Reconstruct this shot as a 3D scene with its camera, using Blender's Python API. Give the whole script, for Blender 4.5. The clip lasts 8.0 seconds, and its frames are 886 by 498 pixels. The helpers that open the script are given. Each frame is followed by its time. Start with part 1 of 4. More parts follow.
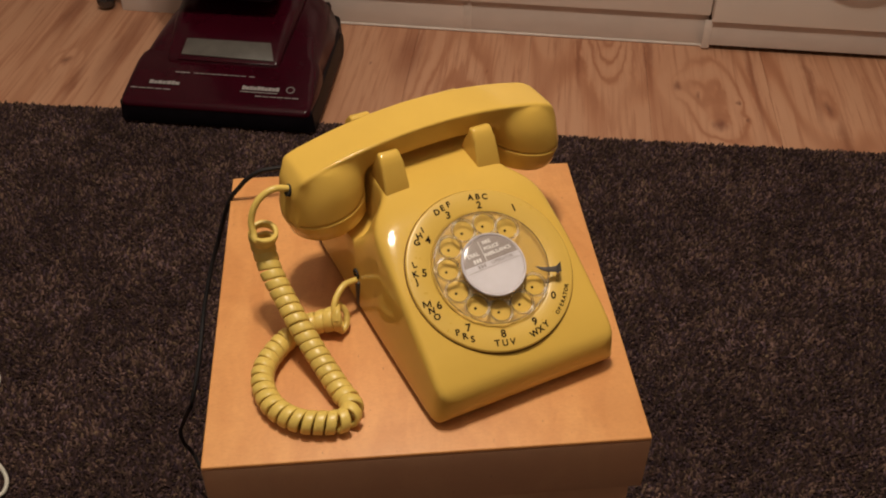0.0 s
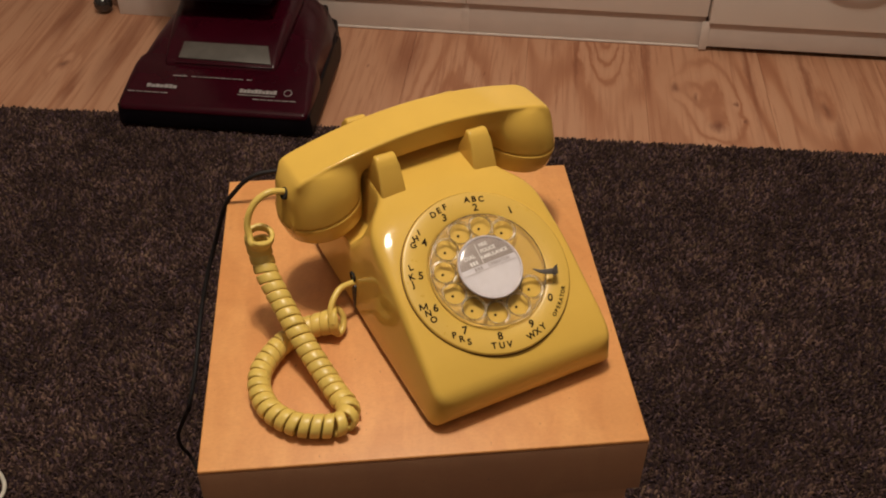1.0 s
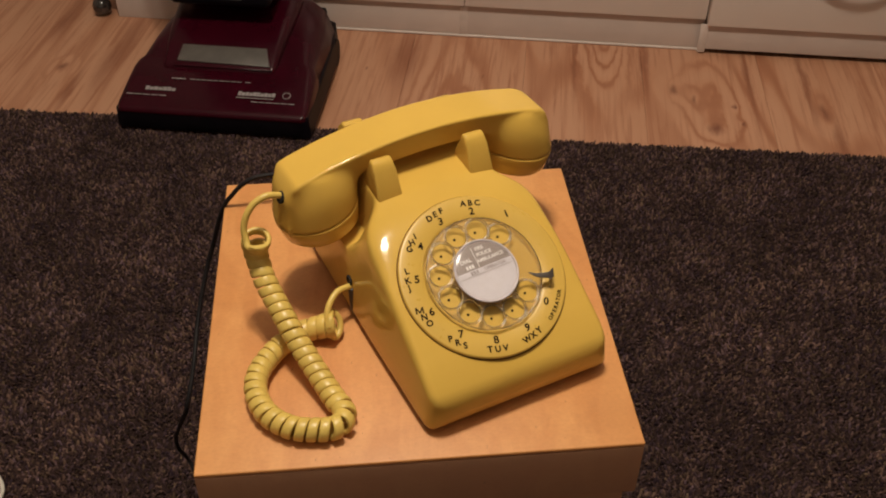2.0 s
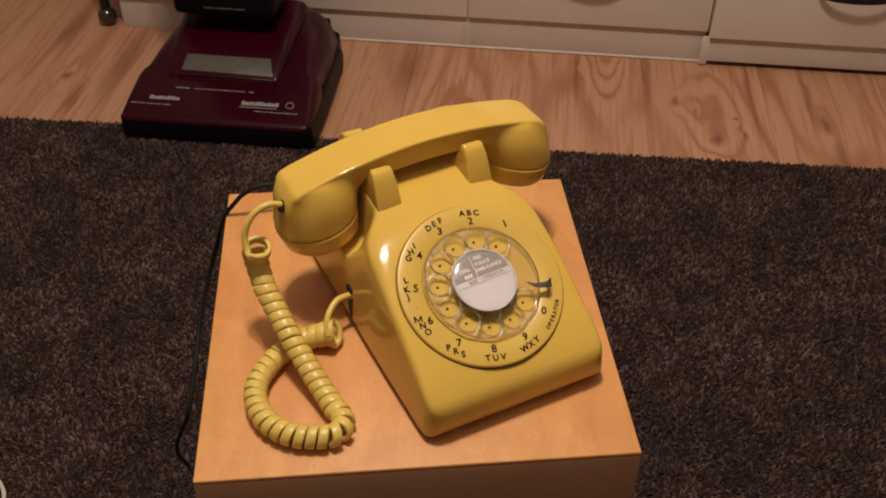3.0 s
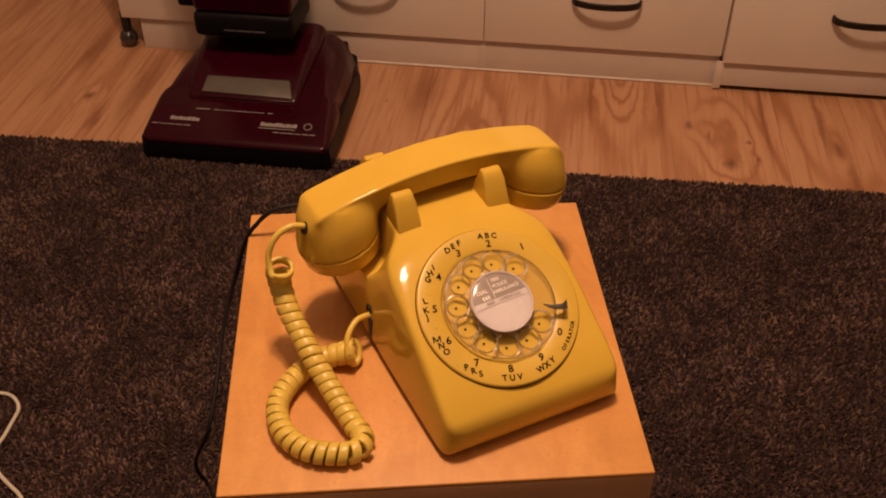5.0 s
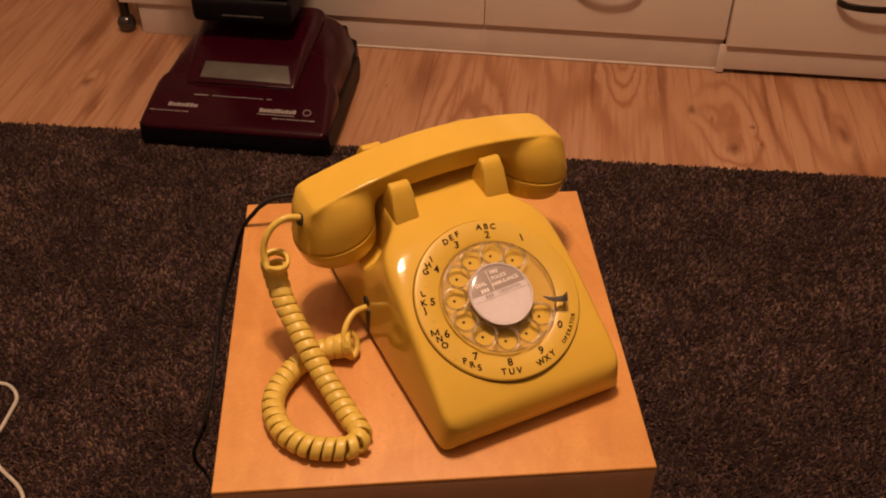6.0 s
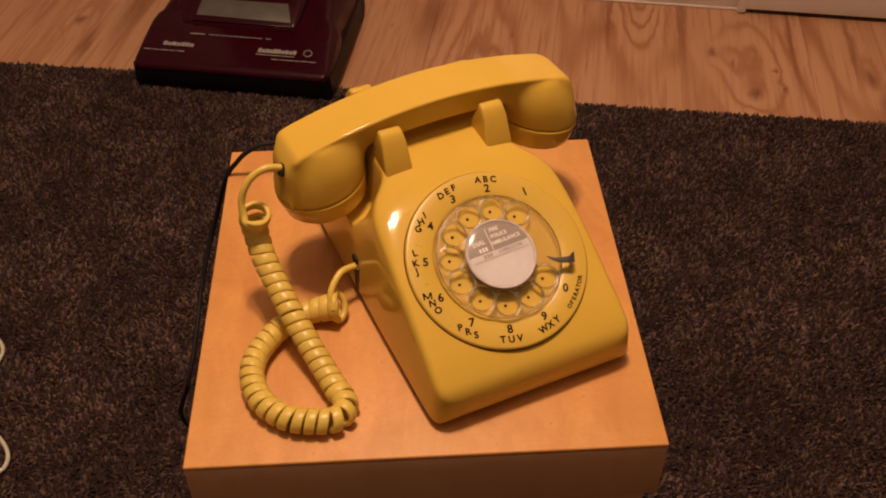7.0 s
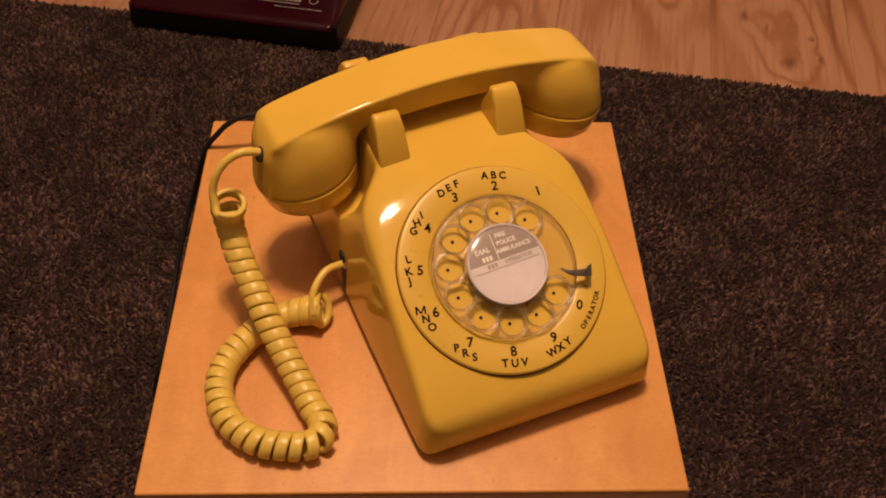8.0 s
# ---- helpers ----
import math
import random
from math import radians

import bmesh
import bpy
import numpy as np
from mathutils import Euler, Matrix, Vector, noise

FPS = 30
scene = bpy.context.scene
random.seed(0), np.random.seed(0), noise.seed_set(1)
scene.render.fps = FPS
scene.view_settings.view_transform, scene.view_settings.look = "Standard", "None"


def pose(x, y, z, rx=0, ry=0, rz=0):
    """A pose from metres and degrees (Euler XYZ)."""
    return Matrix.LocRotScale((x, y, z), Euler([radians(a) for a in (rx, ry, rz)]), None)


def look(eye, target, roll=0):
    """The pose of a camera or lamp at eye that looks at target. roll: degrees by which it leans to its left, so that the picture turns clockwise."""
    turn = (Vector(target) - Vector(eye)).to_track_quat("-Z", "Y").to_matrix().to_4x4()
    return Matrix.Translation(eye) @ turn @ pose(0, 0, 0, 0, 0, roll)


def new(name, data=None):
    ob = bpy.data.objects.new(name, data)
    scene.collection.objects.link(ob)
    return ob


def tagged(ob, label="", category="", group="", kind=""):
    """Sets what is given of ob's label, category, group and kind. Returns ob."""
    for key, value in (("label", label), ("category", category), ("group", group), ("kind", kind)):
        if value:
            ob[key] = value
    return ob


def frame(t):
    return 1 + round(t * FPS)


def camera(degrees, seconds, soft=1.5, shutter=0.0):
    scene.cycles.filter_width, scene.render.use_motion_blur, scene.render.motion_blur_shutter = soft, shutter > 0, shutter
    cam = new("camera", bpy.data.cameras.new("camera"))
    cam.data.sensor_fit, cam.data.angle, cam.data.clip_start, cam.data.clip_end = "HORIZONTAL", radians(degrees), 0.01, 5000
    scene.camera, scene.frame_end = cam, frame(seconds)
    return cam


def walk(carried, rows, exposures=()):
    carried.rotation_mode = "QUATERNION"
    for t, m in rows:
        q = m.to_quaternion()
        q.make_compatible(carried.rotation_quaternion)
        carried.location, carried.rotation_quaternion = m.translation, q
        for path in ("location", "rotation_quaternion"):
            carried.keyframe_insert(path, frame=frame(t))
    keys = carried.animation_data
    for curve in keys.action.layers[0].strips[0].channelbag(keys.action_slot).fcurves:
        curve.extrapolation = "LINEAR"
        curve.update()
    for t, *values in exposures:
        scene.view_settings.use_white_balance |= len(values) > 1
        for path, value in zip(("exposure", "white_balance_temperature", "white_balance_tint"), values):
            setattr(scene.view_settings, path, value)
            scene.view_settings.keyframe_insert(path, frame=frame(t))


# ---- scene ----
cam = camera(47.982, 8.0, 1.95)
PATH = [
    (0, (0.10266, -0.35364, 0.84895), (0.24860, 1.14378, -0.46879), 0.637),
    (0.5, (0.10380, -0.35255, 0.84821), (0.24963, 1.14664, -0.46751), 0.520),
    (1, (0.10441, -0.35311, 0.84851), (0.25217, 1.14735, -0.46556), 0.454),
    (1.5, (0.10517, -0.35308, 0.84966), (0.25348, 1.14751, -0.46420), 0.434),
    (3, (0.10918, -0.35781, 0.85361), (0.25099, 1.15822, -0.44314), 0.550),
    (3.5, (0.10555, -0.36370, 0.85993), (0.23498, 1.16408, -0.42425), 0.377),
    (4, (0.10535, -0.36883, 0.86218), (0.22492, 1.16949, -0.41033), 0.160),
    (4.5, (0.10299, -0.36966, 0.86448), (0.22233, 1.17453, -0.40092), 0.469),
    (6, (0.10787, -0.35666, 0.86147), (0.22041, 1.16533, -0.43116), 0.138),
    (6.5, (0.11028, -0.34411, 0.85188), (0.20189, 1.14971, -0.47481), -0.342),
    (7, (0.12176, -0.31101, 0.83027), (0.20266, 1.13751, -0.54641), -0.129),
    (7.5, (0.13154, -0.26196, 0.81248), (0.20075, 1.13269, -0.61935), 0.963),
    (8, (0.13066, -0.23779, 0.80220), (0.19064, 1.13129, -0.65452), 1.796),
]
EXPOSURES = [(0.0, 0.01, 4940, 0), (3.2, 0.01, 4970, 1), (3.6, 0.0, 5310, 6), (4.1, -0.05, 7140, 25), (4.7, -0.06, 7330, 29), (6.0, -0.05, 7240, 29), (6.5, -0.06, 6900, 23), (7.0, -0.11, 6680, 21), (7.5, -0.10, 6880, 24), (8.0, -0.12, 6870, 24)]
walk(cam, [(t, look(eye, target, roll)) for t, eye, target, roll in PATH], EXPOSURES)

# ---- light ----
world = bpy.data.worlds.new("room_air")
scene.world = world
world.use_nodes = True
world.node_tree.nodes["Background"].inputs[0].default_value = (1.0, 0.80, 0.64, 1)
world.node_tree.nodes["Background"].inputs[1].default_value = 0.013

ROOM = pose(0.2913, 1.1743, 0, 0, 0, -11.46)   # x along the cabinets, y into the wall behind them
TABLE_H, TABLE_W, TABLE_D = 0.3818, 0.262, 0.273
PHONE = pose(0.17455, 0.08723, TABLE_H, 0, 0, 21.29)
DIAL = pose(0, 0, 0.06114, 29.07, 0, 0)


def bulb(name, at, power, size):
    lamp = bpy.data.lights.new(name, "POINT")
    lamp.energy, lamp.shadow_soft_size, lamp.color = power, size, (1.0, 0.70, 0.44)
    ob = new(name, lamp)
    ob.matrix_world = pose(*at)
    return ob


BULBS = [(0.14, 0.17, 1.80), (0.03, 0.16, 1.80), (0.09, 0.26, 1.80)]
for at in BULBS:
    bulb("bulb_light", at, 23.9, 0.036)


# ---- materials ----
def material(name, rough=0.5, metal=0.0):
    m = bpy.data.materials.new(name)
    m.use_nodes = True
    b = m.node_tree.nodes["Principled BSDF"]
    b.inputs["Roughness"].default_value, b.inputs["Metallic"].default_value = rough, metal
    return m, m.node_tree.nodes, m.node_tree.links, b


def rgb(c):
    return (*c, 1)


def coords(n, l, scale=(1, 1, 1), kind="Object"):
    tc, mp = n.new("ShaderNodeTexCoord"), n.new("ShaderNodeMapping")
    mp.inputs["Scale"].default_value = scale
    l.new(tc.outputs[kind], mp.inputs["Vector"])
    return mp.outputs["Vector"]


def noise_tex(n, l, vec, scale, detail=4, rough=0.55, distortion=0.0):
    t = n.new("ShaderNodeTexNoise")
    for key, v in (("Scale", scale), ("Detail", detail), ("Roughness", rough), ("Distortion", distortion)):
        t.inputs[key].default_value = v
    l.new(vec, t.inputs["Vector"])
    return t.outputs["Fac"]


def ramp(n, l, fac, stops):
    r = n.new("ShaderNodeValToRGB")
    e = r.color_ramp.elements
    while len(e) < len(stops):
        e.new(0.5)
    for el, (p, c) in zip(e, stops):
        el.position, el.color = p, rgb(c)
    l.new(fac, r.inputs["Fac"])
    return r.outputs["Color"]


def mix(n, l, fac, a, b, blend="MIX"):
    m = n.new("ShaderNodeMix")
    m.data_type, m.blend_type = "RGBA", blend
    for k, v in ((0, fac), (6, a), (7, b)):
        if isinstance(v, (int, float)):
            m.inputs[k].default_value = v
        elif isinstance(v, tuple):
            m.inputs[k].default_value = rgb(v)
        else:
            l.new(v, m.inputs[k])
    return m.outputs[2]


def bump(n, l, b, height, strength, distance):
    u = n.new("ShaderNodeBump")
    u.inputs["Strength"].default_value, u.inputs["Distance"].default_value = strength, distance
    l.new(height, u.inputs["Height"])
    l.new(u.outputs["Normal"], b.inputs["Normal"])


def span(n, l, fac, lo, hi):
    r = n.new("ShaderNodeMapRange")
    r.inputs[3].default_value, r.inputs[4].default_value = lo, hi
    l.new(fac, r.inputs[0])
    return r.outputs[0]


def plain(name, c, rough=0.5, metal=0.0, vary=0.12, scale=30, bumpy=0.0, spec=0.5):
    """A paint or plastic with faint mottling, uneven gloss and a little relief."""
    m, n, l, b = material(name, rough, metal)
    v = coords(n, l)
    f = noise_tex(n, l, v, scale)
    g = noise_tex(n, l, v, scale * 9, 3)
    dark = tuple(x * (1 - vary) for x in c)
    lite = tuple(min(1, x * (1 + vary)) for x in c)
    l.new(ramp(n, l, f, [(0.3, dark), (0.7, lite)]), b.inputs["Base Color"])
    l.new(span(n, l, g, max(0.02, rough - 0.07), min(1, rough + 0.07)), b.inputs["Roughness"])
    b.inputs["Specular IOR Level"].default_value = spec
    if bumpy:
        bump(n, l, b, g, bumpy, 0.0006)
    return m


YELLOW = plain("yellow_plastic", (0.632, 0.410, 0.062), 0.095, vary=0.05, scale=14, bumpy=0.03, spec=0.28)
CORD_YELLOW = plain("yellow_vinyl", (0.65, 0.475, 0.095), 0.36, vary=0.08, scale=60, bumpy=0.05)
PLATE_YELLOW = plain("yellow_dial_plate", (0.615, 0.403, 0.061), 0.30, vary=0.04, scale=20)
INK = plain("black_ink", (0.013, 0.006, 0.004), 0.6, vary=0.3, spec=0.06)
DARK_GAP = plain("dark_inside", (0.012, 0.009, 0.006), 0.8)
GREY_SLOT = plain("grey_slot", (0.045, 0.040, 0.040), 0.5)
BROWN_GAP = plain("brown_gap_ring", (0.13, 0.068, 0.018), 0.8, spec=0.1)
BLACK_RUBBER = plain("black_rubber", (0.012, 0.010, 0.011), 0.6, vary=0.3, scale=80, spec=0.2)
STEEL = plain("bright_steel", (0.30, 0.28, 0.27), 0.25, 1.0, vary=0.2, scale=200)
CARD_GREY = plain("card_grey", (0.29, 0.255, 0.27), 0.6, vary=0.08)
CARD_WHITE = plain("card_white", (0.66, 0.65, 0.75), 0.6, vary=0.05)
RIM_GREY = plain("card_rim", (0.55, 0.50, 0.54), 0.35, vary=0.15, scale=120)
WHITE_INK = plain("white_ink", (0.80, 0.78, 0.80), 0.6)
FRONT_WHITE = plain("white_melamine", (0.73, 0.65, 0.59), 0.42, vary=0.04, scale=5, bumpy=0.02)
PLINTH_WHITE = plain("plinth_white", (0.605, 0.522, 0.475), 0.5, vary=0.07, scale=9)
SEALANT = plain("white_sealant", (0.62, 0.54, 0.49), 0.45, vary=0.1, scale=40)
HANDLE_BLACK = plain("dark_bronze", (0.022, 0.016, 0.013), 0.4, 0.4, vary=0.3, scale=60)
MAROON = plain("maroon_plastic", (0.0265, 0.0005, 0.0050), 0.24, vary=0.15, scale=25, bumpy=0.03, spec=0.24)
VAC_BLACK = plain("black_plastic", (0.0062, 0.0046, 0.0070), 0.45, vary=0.3, scale=40, bumpy=0.1, spec=0.10)
LENS_GREY = plain("frosted_lens", (0.090, 0.080, 0.072), 0.35, vary=0.22, scale=40)
PRINT_GREY = plain("silver_print", (0.28, 0.255, 0.255), 0.5, vary=0.2, scale=300)
WHITE_CABLE = plain("white_cable", (0.60, 0.57, 0.50), 0.4, vary=0.1, scale=60)
WALL_PAINT = plain("warm_wall_paint", (0.38, 0.355, 0.326), 0.8, vary=0.04, scale=3)
CEILING_PAINT = plain("ceiling_paint", (0.58, 0.568, 0.543), 0.85, vary=0.03, scale=3)
DARK_GLOSS = plain("dark_glossy_castor", (0.030, 0.024, 0.022), 0.12, vary=0.2, scale=60, spec=0.9)


def clear_plastic(name, rough_low, rough_high, ior):
    """Clear acrylic moulding that bends what is seen through it, its gloss uneven with handling."""
    m, n, l, b = material(name, rough_low)
    b.inputs["Base Color"].default_value = (0.985, 0.965, 0.93, 1)
    b.inputs["Transmission Weight"].default_value = 1.0
    b.inputs["IOR"].default_value = ior
    grain = noise_tex(n, l, coords(n, l), 260, 3)
    l.new(span(n, l, grain, rough_low, rough_high), b.inputs["Roughness"])
    both, see = n.new("ShaderNodeMixShader"), n.new("ShaderNodeBsdfTransparent")
    both.inputs[0].default_value = 0.50
    l.new(see.outputs[0], both.inputs[1])
    l.new(b.outputs[0], both.inputs[2])
    l.new(both.outputs[0], n["Material Output"].inputs["Surface"])
    return m


def clear_sheet(name, haze_low, haze_high, ior=1.30):
    """Thin flat acrylic: see-through, glossy, a little hazed with handling."""
    m = bpy.data.materials.new(name)
    m.use_nodes = True
    n, l = m.node_tree.nodes, m.node_tree.links
    n.clear()
    out, both, body, see, shine, haze, fres = (n.new("ShaderNode" + k) for k in ("OutputMaterial", "MixShader", "MixShader", "BsdfTransparent", "BsdfGlossy", "BsdfDiffuse", "Fresnel"))
    see.inputs["Color"].default_value = (0.985, 0.97, 0.95, 1)
    haze.inputs["Color"].default_value = (0.60, 0.42, 0.22, 1)
    fres.inputs["IOR"].default_value = ior
    grain = noise_tex(n, l, coords(n, l), 220, 3)
    l.new(span(n, l, grain, 0.06, 0.26), shine.inputs["Roughness"])
    l.new(span(n, l, grain, haze_low, haze_high), body.inputs[0])
    l.new(see.outputs[0], body.inputs[1])
    l.new(haze.outputs[0], body.inputs[2])
    l.new(fres.outputs[0], both.inputs[0])
    l.new(body.outputs[0], both.inputs[1])
    l.new(shine.outputs[0], both.inputs[2])
    l.new(both.outputs[0], out.inputs["Surface"])
    return m


CLEAR = clear_sheet("clear_acrylic", 0.0, 0.10, 1.5)
CLEAR_RIM = clear_plastic("moulded_acrylic_rim", 0.05, 0.18, 1.48)


def table_wood(name, grey):
    """Pale, varnished birch veneer: fine grain across the table, soft figure, flecks and small dark pores."""
    m, n, l, b = material(name, 0.45)
    broad = noise_tex(n, l, coords(n, l, (1.2, 9, 6)), 4, 5, 0.6, 0.4)
    fine = noise_tex(n, l, coords(n, l, (5, 140, 90)), 4, 5, 0.7)
    pore = noise_tex(n, l, coords(n, l, (90, 30, 30)), 6, 2, 0.5)
    c1 = ramp(n, l, broad, [(0.25, (0.545, 0.237, 0.061)), (0.75, (0.65, 0.303, 0.086))])
    c2 = mix(n, l, span(n, l, fine, 0.0, 0.22), c1, (0.47, 0.195, 0.058))
    flame = noise_tex(n, l, coords(n, l, (16, 5, 5)), 2.2, 4, 0.6, 0.8)
    c2 = mix(n, l, ramp(n, l, flame, [(0.40, (0, 0, 0)), (0.64, (0.75, 0.75, 0.75))]), c2, (0.70, 0.348, 0.107))
    speck = ramp(n, l, pore, [(0.735, (0, 0, 0)), (0.78, (1, 1, 1))])
    c3 = mix(n, l, speck, c2, (0.20, 0.075, 0.025))
    blot = noise_tex(n, l, coords(n, l), 34, 4, 0.62, 0.5)
    c3 = mix(n, l, ramp(n, l, blot, [(0.36, (0.18, 0.18, 0.18)), (0.56, (0, 0, 0))]), c3, (0.43, 0.185, 0.055))
    dust = noise_tex(n, l, coords(n, l, (1, 1.7, 1)), 420, 3, 0.6)
    c3 = mix(n, l, ramp(n, l, dust, [(0.33, (0.13, 0.13, 0.13)), (0.58, (0, 0, 0))]), c3, (0.30, 0.120, 0.035))
    # grey: how much shade of the upright faces is mixed into the colour
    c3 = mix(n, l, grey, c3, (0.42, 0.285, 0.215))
    l.new(c3, b.inputs["Base Color"])
    l.new(span(n, l, fine, 0.38, 0.55), b.inputs["Roughness"])
    bump(n, l, b, fine, 0.12, 0.0004)
    return m


BIRCH = table_wood("birch_veneer", 0.0)
# same veneer for the upright faces, greyed to stand in for their shade
BIRCH_SHADED = table_wood("shaded_birch_veneer", 0.62)


# knots (x, y, half width, half length, rings) and dark streaks (x, y, half width, half length) along the kitchen units
KNOTS = [(0.347, -0.133, 0.013, 0.022, 0.10), (0.378, -0.160, 0.006, 0.026, 0.03), (0.407, -0.238, 0.016, 0.022, 0.07), (0.577, -0.171, 0.010, 0.034, 0.06),
         (0.439, -0.169, 0.006, 0.009, 0.03), (0.448, -0.222, 0.006, 0.009, 0.03), (-0.648, -0.178, 0.012, 0.018, 0.10), (-0.150, -0.122, 0.004, 0.010, 0.02)]
CATHEDRALS = [(0.241, 0.075, 0.034, 0.170, 0.40), (0.392, -0.150, 0.042, 0.090, 0.17), (-0.02, -0.36, 0.05, 0.2, 0.3), (0.72, 0.0, 0.05, 0.3, 0.3)]
STREAKS = [(-0.09, -0.085, 0.032, 0.11), (0.561, -0.09, 0.009, 0.17), (0.588, -0.26, 0.011, 0.10), (-0.572, -0.12, 0.024, 0.17), (-0.70, -0.02, 0.018, 0.10), (-0.61, -0.24, 0.010, 0.07),
           (0.19, -0.07, 0.006, 0.12), (0.305, -0.04, 0.010, 0.14), (0.043, -0.127, 0.003, 0.012), (0.47, -0.10, 0.008, 0.16), (0.70, -0.15, 0.012, 0.15)]


def laminate():
    """Knotty wood-look laminate: grain along each plank, bent round knots, tone shifting from plank to plank."""
    m, n, l, b = material("oak_laminate", 0.38)
    info, geo, base_map = n.new("ShaderNodeObjectInfo"), n.new("ShaderNodeNewGeometry"), n.new("ShaderNodeMapping")
    base_map.vector_type = "TEXTURE"
    base_map.inputs["Location"].default_value = (0.2913, 1.1743, 0)
    base_map.inputs["Rotation"].default_value = (0, 0, radians(-11.46))
    l.new(geo.outputs["Position"], base_map.inputs["Vector"])
    spot = base_map.outputs["Vector"]

    def calc(op, a, c, d=None):
        k = n.new("ShaderNodeMath")
        k.operation = op
        for q, v in enumerate((a, c, d)):
            if isinstance(v, (int, float)):
                k.inputs[q].default_value = v
            elif v is not None:
                l.new(v, k.inputs[q])
        return k.outputs[0]

    def vec(op, a, c):
        k = n.new("ShaderNodeVectorMath")
        k.operation = op
        for q, v in enumerate((a, c)):
            if isinstance(v, tuple):
                k.inputs[q].default_value = v
            else:
                l.new(v, k.inputs[q])
        return k.outputs["Value"] if op == "LENGTH" else k.outputs["Vector"]
    drift = calc("MULTIPLY", info.outputs["Random"], 37.0)
    comb = n.new("ShaderNodeCombineXYZ")
    l.new(drift, comb.inputs[0])
    l.new(drift, comb.inputs[1])
    own = vec("ADD", spot, comb.outputs[0])

    def scaled(s, src=None):
        return vec("MULTIPLY", src or own, s)
    warp = n.new("ShaderNodeTexNoise")
    for key, v in (("Scale", 1.0), ("Detail", 3), ("Roughness", 0.6)):
        warp.inputs[key].default_value = v
    l.new(scaled((55, 18, 1), spot), warp.inputs["Vector"])
    bent = vec("ADD", spot, vec("MULTIPLY", vec("SUBTRACT", warp.outputs["Color"], (0.5, 0.5, 0.5)), (0.019, 0.032, 0)))

    def near(x, y, sx, sy, reach, height):
        d = vec("LENGTH", vec("MULTIPLY", vec("SUBTRACT", bent, (x, y, 0)), (1 / sx, 1 / sy, 0)), (0, 0, 0))
        r = n.new("ShaderNodeMapRange")
        r.interpolation_type = "SMOOTHSTEP"
        for k, v in ((1, 0), (2, reach), (3, height), (4, 0)):
            r.inputs[k].default_value = v
        l.new(d, r.inputs[0])
        return r.outputs[0]
    hills = noise_tex(n, l, scaled((4.6, 0.75, 1)), 1.0, 2.0, 0.42, 0.35)
    core, smear = 0.0, 0.0
    for x, y, sx, sy, high in KNOTS:
        hills = calc("ADD", hills, near(x, y, sx, sy, 2.8, high))
        core = calc("MAXIMUM", core, near(x, y, sx, sy, 0.95, 1.0))
    for x, y, sx, sy, high in CATHEDRALS:
        hills = calc("ADD", hills, near(x, y, sx, sy, 1.8, high))
    for x, y, sx, sy in STREAKS:
        smear = calc("MAXIMUM", smear, near(x, y, sx, sy, 1.2, 1.0))
    # the grain loosens round the cluster of knots
    calm = calc("MAXIMUM", near(0.395, -0.165, 0.080, 0.15, 1.3, 1.0), near(0.242, -0.10, 0.055, 0.16, 1.3, 0.9))
    wob = noise_tex(n, l, scaled((26, 2.2, 1)), 1.0, 3, 0.5)
    sine = calc("SINE", calc("MULTIPLY_ADD", hills, 62.0, span(n, l, wob, 0.0, 4.0)), 0.0)
    lines = calc("MULTIPLY_ADD", sine, 0.5, 0.5)
    streak = noise_tex(n, l, scaled((38, 1.4, 1)), 3, 7, 0.66, 0.5)
    tone = noise_tex(n, l, scaled((4, 1.0, 1)), 2, 3, 0.5, 0.6)
    base = ramp(n, l, lines, [(0.0, (0.30, 0.114, 0.050)), (0.16, (0.40, 0.180, 0.088)), (0.40, (0.487, 0.258, 0.147)), (1.0, (0.520, 0.286, 0.168))])
    fade = noise_tex(n, l, scaled((7, 2.0, 1), spot), 1.0, 3, 0.5)
    wisp = noise_tex(n, l, scaled((22, 16, 1), spot), 1.0, 3, 0.6)
    veil = calc("MAXIMUM", ramp(n, l, fade, [(0.36, (0.15, 0.15, 0.15)), (0.62, (0.95, 0.95, 0.95))]), calc("MULTIPLY", calm, span(n, l, wisp, 0.1, 1.0)))
    base = mix(n, l, veil, (0.478, 0.252, 0.144), base)
    c = mix(n, l, calc("MULTIPLY", ramp(n, l, streak, [(0.50, (0, 0, 0)), (0.62, (0.80, 0.80, 0.80))]), calc("MULTIPLY_ADD", calm, -0.85, 1.0)), base, (0.31, 0.122, 0.056))
    c = mix(n, l, span(n, l, tone, 0.0, 0.4), c, (0.520, 0.286, 0.168))
    broad = noise_tex(n, l, scaled((15, 0.8, 1)), 3, 5, 0.65, 0.8)
    c = mix(n, l, calc("MULTIPLY", ramp(n, l, broad, [(0.55, (0, 0, 0)), (0.68, (0.48, 0.48, 0.48))]), calc("MULTIPLY_ADD", calm, -0.9, 1.0)), c, (0.31, 0.120, 0.055))
    c = mix(n, l, calc("MULTIPLY", smear, span(n, l, streak, 0.45, 1.05)), c, (0.22, 0.078, 0.036))
    c = mix(n, l, calc("MULTIPLY", core, span(n, l, wisp, 0.35, 1.15)), c, (0.150, 0.046, 0.024))
    l.new(c, b.inputs["Base Color"])
    l.new(span(n, l, streak, 0.32, 0.5), b.inputs["Roughness"])
    bump(n, l, b, streak, 0.10, 0.0004)
    return m


LAMINATE = laminate()


